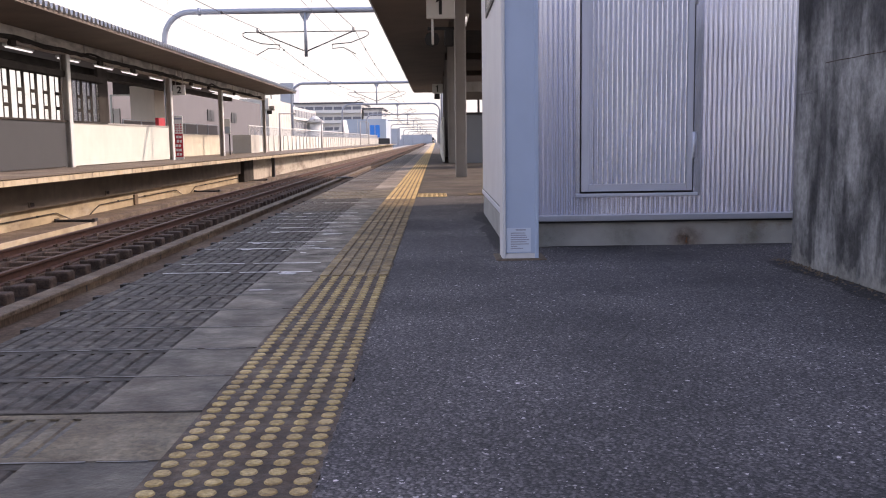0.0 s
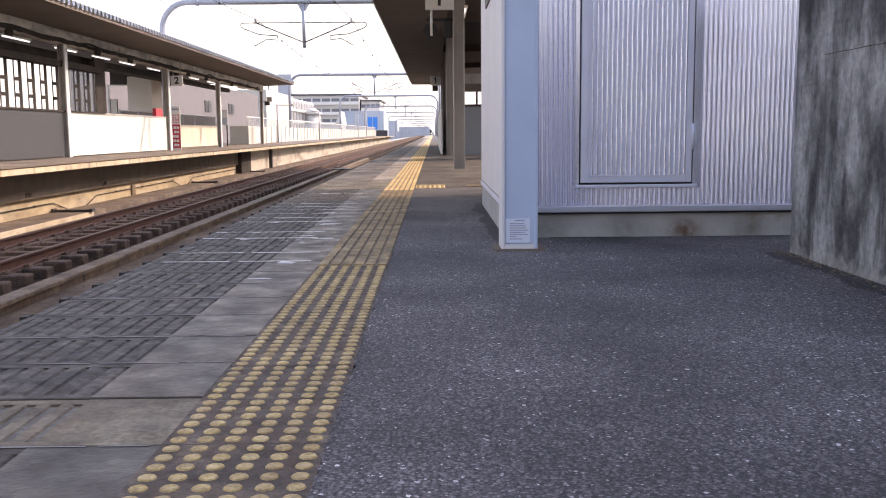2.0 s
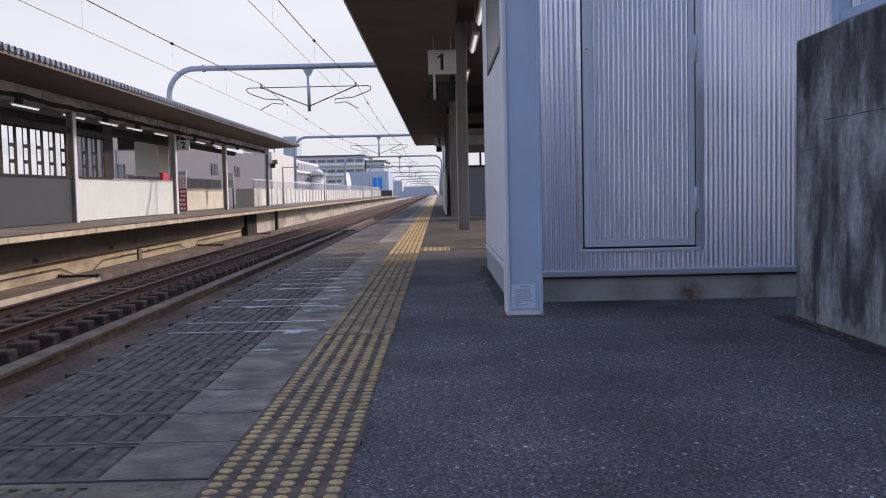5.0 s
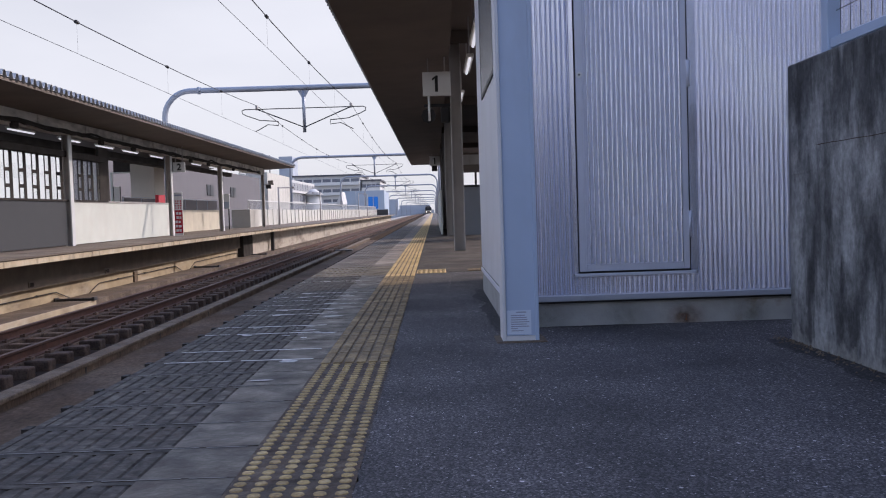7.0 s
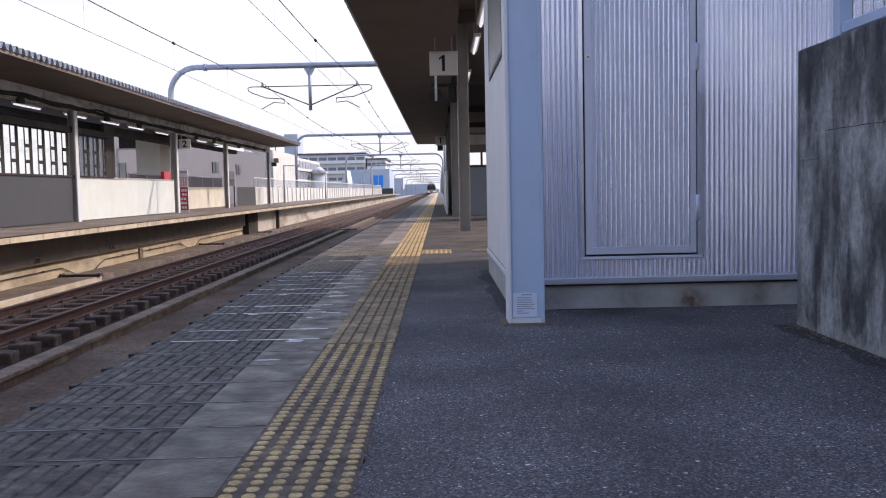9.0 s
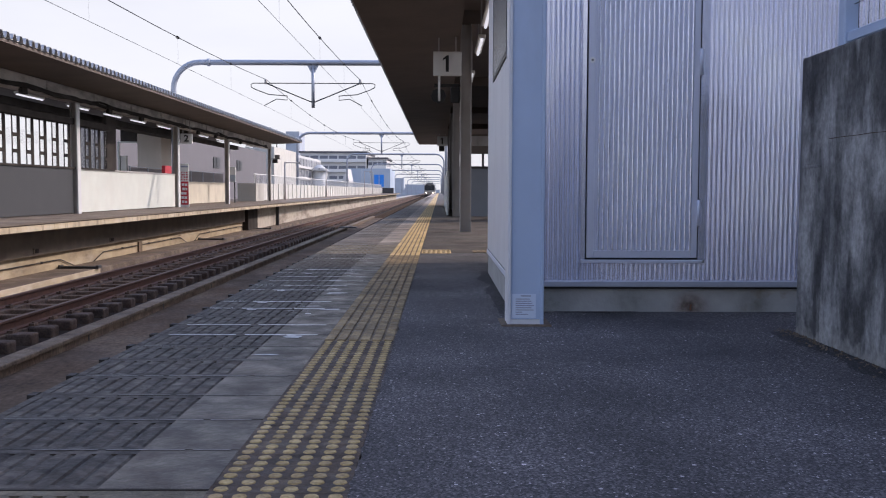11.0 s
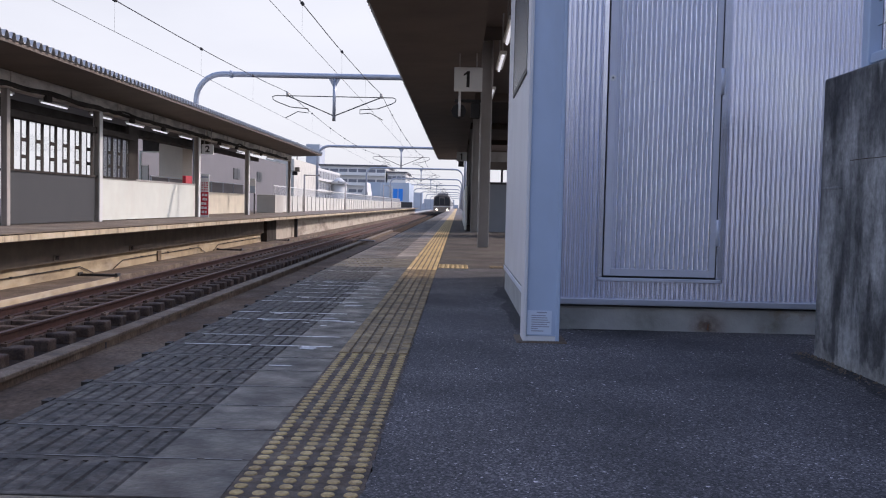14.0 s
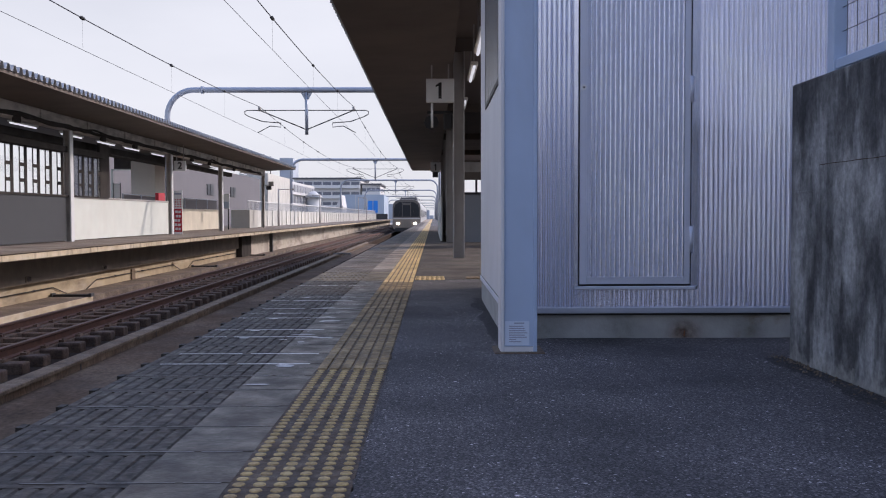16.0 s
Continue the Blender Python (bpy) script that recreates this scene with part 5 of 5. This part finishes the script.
part("jamb", bx(-13.98, -13.90, 40.30, 40.38, 0.0, 2.64), CREAM, frame_w)
part("jamb", bx(-12.72, -12.66, 40.30, 40.38, 0.0, 2.64), STEEL, frame_w)
part("lintel", bx(-13.98, -12.66, 40.30, 40.38, 2.641, 2.70), CREAM, frame_w)
pb = thing("poster_stand", "small white poster board on the far platform", "poster stand")
part("board", bx(-11.93, -11.70, 34.70, 34.74, 0.9, 1.87), SIGNWHITE, pb)
part("frame", bx(-11.95, -11.931, 34.69, 34.75, 0.0, 1.89), DARK, pb)
part("frame", bx(-11.699, -11.68, 34.69, 34.75, 0.0, 1.89), DARK, pb)
kiosk = thing("lift_tower", "beige panelled lift shaft on the far platform", "lift shaft")
part("shaft", bx(-12.62, -11.62, 38.8, 40.2, 0.0, 2.95), SHAFT, kiosk)
part("header", bx(-13.9, -11.0, 40.5, 40.7, 2.66, 3.3), SOOT, kiosk, "dark header beam")
number_sign("platform_number_sign", "grey hanging sign with black numeral 2", "2", -9.15, 33.6, 2.47, 0.42, 0.36, 3.215)
thing("fire_extinguisher_box", "red fire extinguisher box by the far column", "extinguisher box", "", "", bx(-9.50, -9.38, 31.7, 32.45, 1.1855, 1.45, 0.01), RED)
ban = thing("banner_stand", "white and red upright banner with unreadable print", "banner")
part("panel", bx(-9.40, -9.1, 33.62, 33.66, 0.0, 1.56), SIGNWHITE, ban)
part("red_field", bx(-9.39, -9.11, 33.612, 33.619, 0.08, 0.92), RED, ban)
bm = bmesh.new()
rnd = random.Random(9)
for i in range(5):
    u = -9.375 + rnd.uniform(0, 0.05)
    box(bm, u, u + 0.09, 33.604, 33.611, 0.14 + i * 0.155, 0.235 + i * 0.155)
    box(bm, u + 0.11, u + rnd.uniform(0.17, 0.21), 33.604, 33.611, 0.14 + i * 0.155, 0.225 + i * 0.155)
part("print", bm, SIGNWHITE, ban, kind="stuff")
bm = bmesh.new()
for i in range(4):
    for j in range(3):
        u = -9.372 + j * 0.085 + rnd.uniform(0, 0.02)
        box(bm, u, u + rnd.uniform(0.035, 0.06), 33.612, 33.6195, 0.97 + i * 0.085, 1.02 + i * 0.085)
part("red_print", bm, RED, ban, kind="stuff")
part("heading", bx(-9.38, -9.12, 33.612, 33.6195, 1.43, 1.49), INK, ban)
low = thing("boundary_wall", "low tan rendered boundary wall of the far platform", "wall", "", "", bx(-11.3, -11.1, 33.5, 48.0, 0.0, 0.98), TANWALL)
fence = thing("fence", "grey panelled fence on the boundary wall", "fence")
for i in range(7):
    y = 33.5 + i * 2.07
    part("panel", bx(-11.215, -11.195, y + 0.05, y + 2.02, 0.99, 1.43), LILAC, fence)
    part("post", bx(-11.23, -11.18, y, y + 0.049, 0.981, 1.449), GALV, fence)
part("top_rail", bx(-11.23, -11.18, 33.5, 48.0, 1.451, 1.475), GALV, fence)
bd = thing("notice_stand", "small blue and white notice stand", "notice stand")
part("panel", bx(-10.4, -9.9, 45.0, 45.05, 1.0, 1.72), SIGNWHITE, bd)
part("blue_field", bx(-10.38, -9.92, 44.99, 44.999, 1.02, 1.35), PALEBLUE, bd)
part("leg", bx(-10.38, -10.33, 45.0, 45.05, 0, 0.999), DARK, bd)
part("leg", bx(-9.97, -9.92, 45.0, 45.05, 0, 0.999), DARK, bd)
thing("equipment_cabinet", "grey steel cabinet at the wall's end", "cabinet", "", "", bx(-10.9, -9.9, 50.0, 52.4, 0.0, 0.98, 0.02), CABINET)
par = thing("parapet", "long cream panelled parapet along the far platform", "parapet")
y = 52.6
i = 0
while y < 168:
    part("panel", bx(-10.6, -10.45, y, y + 1.85, 0.0, 0.98), PARAPET, par)
    part("rib", bx(-10.449, -10.40, y + 1.75, y + 1.86, 0.0, 1.0), PARAPET, par)
    y += 1.9
rail = thing("railing", "white vertical bar railing on the parapet", "railing")
part("top_rail", bx(-10.56, -10.5, 52.6, 168, 1.50, 1.55), WHITEWALL, rail)
bar = mesh_of("bar", bx(-0.0125, 0.0125, 0, 0.03, 0.981, 1.4995), WHITEWALL)
pieces(rail, "bar", [(bar, pose(-10.53, 52.7 + i * 0.385, 0)) for i in range(298)])


def building(name, label, x0, x1, y0, y1, z0, z1, material, storeys=0, bays=0, side="x1", roof=True):
    b = thing(name, label, "building")
    part("wall", bx(x0, x1, y0, y1, z0, z1), material, b)
    if roof:
        part("roof", bx(x0 - 0.4, x1 + 0.4, y0 - 0.4, y1 + 0.4, z1 + 0.001, z1 + 0.45), DARKROOF if roof == "dark" else WHITEWALL, b)
    for s in range(storeys):
        part("balcony", bx(x0, x1, y0 - 0.9, y0 - 0.06, z0 + (s + 0.10) * (z1 - z0) / storeys, z0 + (s + 0.40) * (z1 - z0) / storeys), SIGNWHITE, b)
        zz = z0 + (s + 0.42) * (z1 - z0) / storeys
        h = 0.3 * (z1 - z0) / storeys
        for k in range(bays):
            c = y0 + (k + 0.5) * (y1 - y0) / bays
            w = 0.3 * (y1 - y0) / bays
            part("window", bx(x1, x1 + 0.05, c - w, c + w, zz, zz + h), FARWINDOW, b)
            c = x0 + (k + 0.5) * (x1 - x0) / bays
            w = 0.42 * (x1 - x0) / bays
            part("window", bx(c - w, c + w, y0 - 0.05, y0, zz, zz + h), FARWINDOW, b)
    return b


lil = building("warehouse", "long plain lilac-grey warehouse wall", -22, -20, 56.5, 107, -6, 4.9, LILAC, roof=False)
for y in (82.0, 91.5):
    part("window", bx(-19.999, -19.93, y, y + 2.3, 2.55, 3.5), WINDOWDARK, lil)
    part("mullion", bx(-19.929, -19.9, y + 1.08, y + 1.22, 2.55, 3.5), LILAC, lil)
building("apartment_block", "cream rendered block with a flat roof", -23.0, -19.6, 110, 129, -6, 5.7, PARAPET, 0, 0, roof=False)
for y in (112.0, 116.5):
    bm = bmesh.new()
    tube(bm, [(-20.4, y, 5.701), (-20.4, y, 8.1)], 0.06, 8)
    thing("antenna_pole", "thin dark antenna pole on the flat roof", "antenna", "roof antennas", "", bm, DARK)
cl = thing("lamp_cluster", "small grey signal lamps on the last far column", "signal lamp")
part("arm", bx(-9.314, -8.80, 51.27, 51.33, 2.30, 2.36), STEEL, cl)
part("housing", bx(-9.10, -8.82, 51.20, 51.40, 2.361, 2.55, 0.02), STEEL, cl)
part("housing", bx(-9.22, -8.95, 51.20, 51.40, 2.10, 2.299, 0.02), DARK, cl)
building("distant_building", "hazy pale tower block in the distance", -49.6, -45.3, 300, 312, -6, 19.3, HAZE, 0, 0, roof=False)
lat = building("annex", "white annex with rows of balcony windows", -24.0, -20.9, 136, 163, -6, 5.75, WHITEWALL, roof=False)
for z in (0.9, 2.6, 4.3):
    for k in range(9):
        part("window", bx(-20.899, -20.85, 136.5 + k * 2.95, 138.7 + k * 2.95, z, z + 1.05), FARWINDOW, lat)
    part("balcony", bx(-20.898, -20.6, 136, 163, z - 0.45, z - 0.12), WHITEWALL, lat)
building("apartment_block", "long white apartment block with a dark roof slab", -39, -20.6, 260, 290, -6, 10.9, WHITEWALL, 6, 7, roof="dark")
building("apartment_block", "white stepped apartment block", -20.2, -15, 262, 285, -6, 9.3, WHITEWALL, 5, 4, roof="dark")
bh = building("blue_house", "pale blue clad building with a bright blue door", -18.4, -9.7, 182, 200, -6, 4.8, PALEBLUE, roof=False)
part("blue_door", bx(-12.85, -10.95, 181.9, 181.999, 1.25, 3.6), BLUE, bh, "bright blue shutter door")
part("door_bar", bx(-11.95, -11.82, 181.8, 181.899, 1.25, 3.6), PALEBLUE, bh)
part("downpipe", bx(-15.3, -15.2, 181.85, 181.999, -2, 4.8), WHITEWALL, bh)
part("downpipe", bx(-13.6, -13.5, 181.85, 181.999, -2, 4.8), WHITEWALL, bh)
wh = building("house", "white house with a steep gable", -17.75, -16.7, 170, 178, -6, 2.2, WHITEWALL, roof=False)
bm = bmesh.new()
prism(bm, [(-17.9, 2.2), (-16.6, 2.2), (-17.0, 4.5)], "y", 169.8, 178.2)
part("gable_roof", bm, WHITEWALL, wh)
bm = bmesh.new()
tube(bm, [(-19.4, 150, -6), (-19.4, 150, 3.6)], 1.25, 20)
tk = thing("water_tank", "white cylindrical tank with a domed top", "tank")
part("shell", bm, WHITEWALL, tk)
bm = bmesh.new()
tube(bm, [(-19.4, 150, 3.6), (-19.4, 150, 4.6)], 1.65, 20, 0.35)
part("dome", bm, WHITEWALL, tk)
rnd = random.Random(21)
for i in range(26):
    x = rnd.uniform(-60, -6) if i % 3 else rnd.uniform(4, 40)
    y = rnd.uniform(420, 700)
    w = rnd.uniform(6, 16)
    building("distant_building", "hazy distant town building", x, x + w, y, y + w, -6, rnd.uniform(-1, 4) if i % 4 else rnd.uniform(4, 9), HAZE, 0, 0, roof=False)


thing("equipment_cabinet", "dark steel cabinet at the far platform's end", "cabinet", "", "", bx(-10.4, -8.4, 168.5, 170, -0.14, 1.0, 0.02), GREYPANEL)

# ---- train ----
def train_front():
    t = thing("train", "steel commuter train with lit headlamps", "train")
    w, zt, zb = 1.42, 2.30, -0.70
    prof = [(-w + 0.06, zb), (-w, zb + 0.25), (-w, 1.45), (-w + 0.07, 1.85), (-w + 0.30, 2.14), (-w + 0.75, zt), (w - 0.75, zt), (w - 0.30, 2.14), (w - 0.07, 1.85), (w, 1.45), (w, zb + 0.25), (w - 0.06, zb)]
    for i in range(4):
        bm = bmesh.new()
        prism(bm, prof, "y", i * 20.2 + (0.28 if i == 0 else 0.0), i * 20.2 + 19.8)
        part("car_body", bm, TRAINBODY, t)
        part("underframe", bx(-1.2, 1.2, i * 20.2 + 1.0, i * 20.2 + 19.0, -0.9, zb - 0.001), DARK, t)
        for s in (-1, 1):
            for k in range(6):
                y = i * 20.2 + 2.2 + k * 2.9
                part("side_window", bx(s * w - 0.004, s * w + 0.004, y, y + 2.0, 0.45, 1.3), WINDOWDARK, t)
    nose = bmesh.new()
    prism(nose, [(a * 0.985, b * 0.985 + 0.01) for a, b in prof], "y", 0.0, 0.279)
    part("nose", nose, TRAINBROWN, t, "brown-grey cab front")
    mask = bmesh.new()
    prism(mask, [(-1.385, 0.44), (-1.385, 1.45), (-1.30, 1.85), (-1.08, 2.10), (-0.70, 2.24), (0.70, 2.24), (1.08, 2.10), (1.30, 1.85), (1.385, 1.45), (1.385, 0.44)], "y", -0.0205, -0.0005)
    part("front_mask", mask, TRAINMASK, t, "dull grey cab surround")
    glass = bmesh.new()
    prism(glass, [(-1.24, 0.55), (-1.27, 1.30), (-1.12, 1.78), (-0.72, 2.02), (0.72, 2.02), (1.12, 1.78), (1.27, 1.30), (1.24, 0.55)], "y", -0.04, -0.021)
    part("windscreen", glass, WINDOWDARK, t, "wide dark windscreen")
    for x in (-0.42, 0.42):
        part("pillar", bx(x - 0.03, x + 0.03, -0.05, -0.041, 0.55, 2.0), TRAINMASK, t)
    part("destination_sign", bx(-0.36, 0.36, -0.05, -0.0411, 1.72, 1.93), TRAINMASK, t, "grey destination box")
    for s in (-1, 1):
        bm = bmesh.new()
        tube(bm, [(s * 0.9, -0.055, 0.5), (s * 0.62, -0.055, 1.25)], 0.018, 6)
        part("wiper", bm, BLACK, t)
    part("band", bx(-1.36, 1.36, -0.03, -0.001, 0.30, 0.4395), TRAINBODY, t)
    part("valance", bx(-1.15, 1.15, -0.05, 0.2, -0.92, -0.55), DARK, t)
    part("coupler", bx(-0.18, 0.18, -0.35, -0.051, -0.86, -0.62), DARK, t)
    for s in (-1, 1):
        bm = bmesh.new()
        tube(bm, [(s * 0.86 - 0.17, -0.05, -0.13), (s * 0.86 + 0.17, -0.05, -0.13)], 0.085, 14)
        part("headlamp", bm, HEADLAMP, t, "glowing headlamp")
    part("roof_unit", bx(-0.9, 0.9, 8.0, 12.0, zt + 0.001, zt + 0.35, 0.05), DARKROOF, t)
    bm = bmesh.new()
    tube(bm, [(0, 4.6, 2.32), (0, 5.6, 2.85), (0, 4.6, 3.34)], 0.03, 6)
    tube(bm, [(-0.55, 4.6, 3.34), (0.55, 4.6, 3.34)], 0.025, 6)
    part("pantograph", bm, DARK, t)
    return t


train = train_front()

# ---- pieces of the pavement ----
slabs = thing("platform_edge", "worn grey concrete edge slabs with lengthwise grooves", "edge paving", "", "structure")
sm = [slab_mesh(k) for k in range(6)]
P = 0.306
rnd = random.Random(3)
items = []
for i in range(299):
    y = 1.502 + (i - 9) * P
    # paler slabs from 8.9 m on paint the sunlit stretch into the paving
    k = 3 if 1.45 < y < 1.75 or y < 1.1 or 8.9 < y < 10.6 else rnd.choice((2, 4, 2)) if 3.6 < y < 8.6 and rnd.random() < 0.85 else 5 if y > 10.6 else i % 2
    items.append((sm[k], pose(0, y, rnd.uniform(-0.0015, 0.0005))))
pieces(slabs, "edge_slab", items)
y_end = 1.502 + 290 * P
bm = bmesh.new()
y = y_end
while y < PLAT_END:
    box(bm, EDGE_X, -0.478, y, y + 0.6, -0.06, -0.0005)
    y += 0.606
part("far_slabs", bm, SLAB_FAR, slabs, kind="stuff")
bm = bmesh.new()
for i in range(10, 45):
    y = 1.502 - i * P
    box(bm, EDGE_X, -0.478, y, y + P - 0.005, -0.06, -0.0005)
part("rear_slabs", bm, SLAB, slabs, kind="stuff")
rnd = random.Random(77)
for x, y, rx, ry in ((-0.62, 3.88, 0.038, 0.034), (-0.66, 3.43, 0.045, 0.012), (-0.56, 4.80, 0.05, 0.03), (-0.70, 4.94, 0.06, 0.012), (-0.62, 5.6, 0.06, 0.03), (-0.72, 6.4, 0.05, 0.03)):
    bm = bmesh.new()
    rim = []
    for k in range(26):
        a = k / 26 * math.tau
        q = 1 + 0.6 * noise.noise((math.cos(a) * 2 + x * 40, math.sin(a) * 2, y * 9)) + rnd.uniform(-0.12, 0.12)
        rim.append(bm.verts.new((x + rx * q * math.cos(a), y + ry * q * math.sin(a), 0.0019)))
    bm.faces.new(rim)
    part("scuff", bm, SCUFF, slabs, "pale worn patch")
strip = thing("tactile_paving", "yellow tactile strip, studded then barred, worn", "tactile paving", "", "structure")
tm = {k: tactile_mesh(k) for k in ("stud", "worn", "yellow")}
T = 0.2846
items = []
for i in range(-8, 292):
    y = 1.5 + i * T
    # brighter yellow from 8.85 m paints the sunlit part of the strip
    kind = "stud" if y < 3.7 else "worn" if y < 8.85 else "yellow"
    items.append((tm[kind], pose(-0.474, y, 0)))
pieces(strip, "tactile_tile", items)
bm = bmesh.new()
box(bm, -0.474, -0.172, 1.5 + 292 * T, PLAT_END, -0.05, 0.003)
part("far_strip", bm, TACT_YEL, strip, kind="stuff")
bm = bmesh.new()
box(bm, -0.474, -0.172, -12, 1.498 - 8 * T, -0.05, 0.0)
part("rear_strip", bm, TACT_WORN, strip, kind="stuff")
branch = thing("tactile_branch", "worn yellow dotted tactile tiles beside the strip", "tactile paving", "", "structure")
dotted = tactile_mesh("dotted")
for x, y in ((-0.165, 9.26), (-0.165, 9.545), (0.36, 9.40)):
    ob = new("tactile_tile", dotted if x < 0 else tm["worn"])
    ob.parent = branch
    ob.matrix_basis = pose(x, y, 0.0022)
bm = bmesh.new()
box(bm, -0.17, 0.145, -0.12, 0.12, -0.31, -0.15)
bevel(bm, 0.025, 2)
sl = mesh_of("sleeper_block", bm, SLEEPER)
tie = mesh_of("cross_tie", bx(-0.42, 0.42, -0.065, 0.065, -0.27, -0.172, 0.012, 1), TIEPALE)
bm = bmesh.new()
box(bm, -0.035, 0.035, -0.06, 0.06, -0.149, -0.115)
tube(bm, [(0, 0, -0.116), (0, 0, -0.10)], 0.02, 6)
clip = mesh_of("rail_clip", bm, TIEPALE)
for tr, cx, z in ((far_track, FAR_CX, RAIL_Z), (near_track, NEAR_CX, RAIL_Z - 0.42)):
    for s in (-1, 1):
        part("sleeper_beam", bx(cx + s * 0.53 - 0.11, cx + s * 0.53 + 0.11, -12, 400, z - 0.29, z - 0.155, 0.01, 1), SLEEPER, tr, "long concrete beam under the rail")
    pieces(tr, "sleeper_block", [(sl, pose(cx + s, 8 + i * 0.60, z, 0, 0, 0 if s > 0 else 180)) for i in range(140) for s in (-0.80, 0.80)])
    pieces(tr, "rail_clip", [(clip, pose(cx + s, 8 + i * 0.60, z)) for i in range(70) for s in (-0.665, -0.469, 0.469, 0.665)])
    pieces(tr, "cross_tie", [(tie, pose(cx, 8 + i * 0.60, z)) for i in range(140)])


def motions():
    """The train comes in along the near track."""
    rows = [(0, 640), (4, 525), (7, 415), (8, 365), (9, 312), (10.5, 262), (12, 213), (14, 153), (16, 93)]
    walk(train, [(t, pose(NEAR_CX, y, 0)) for t, y in rows])


motions()
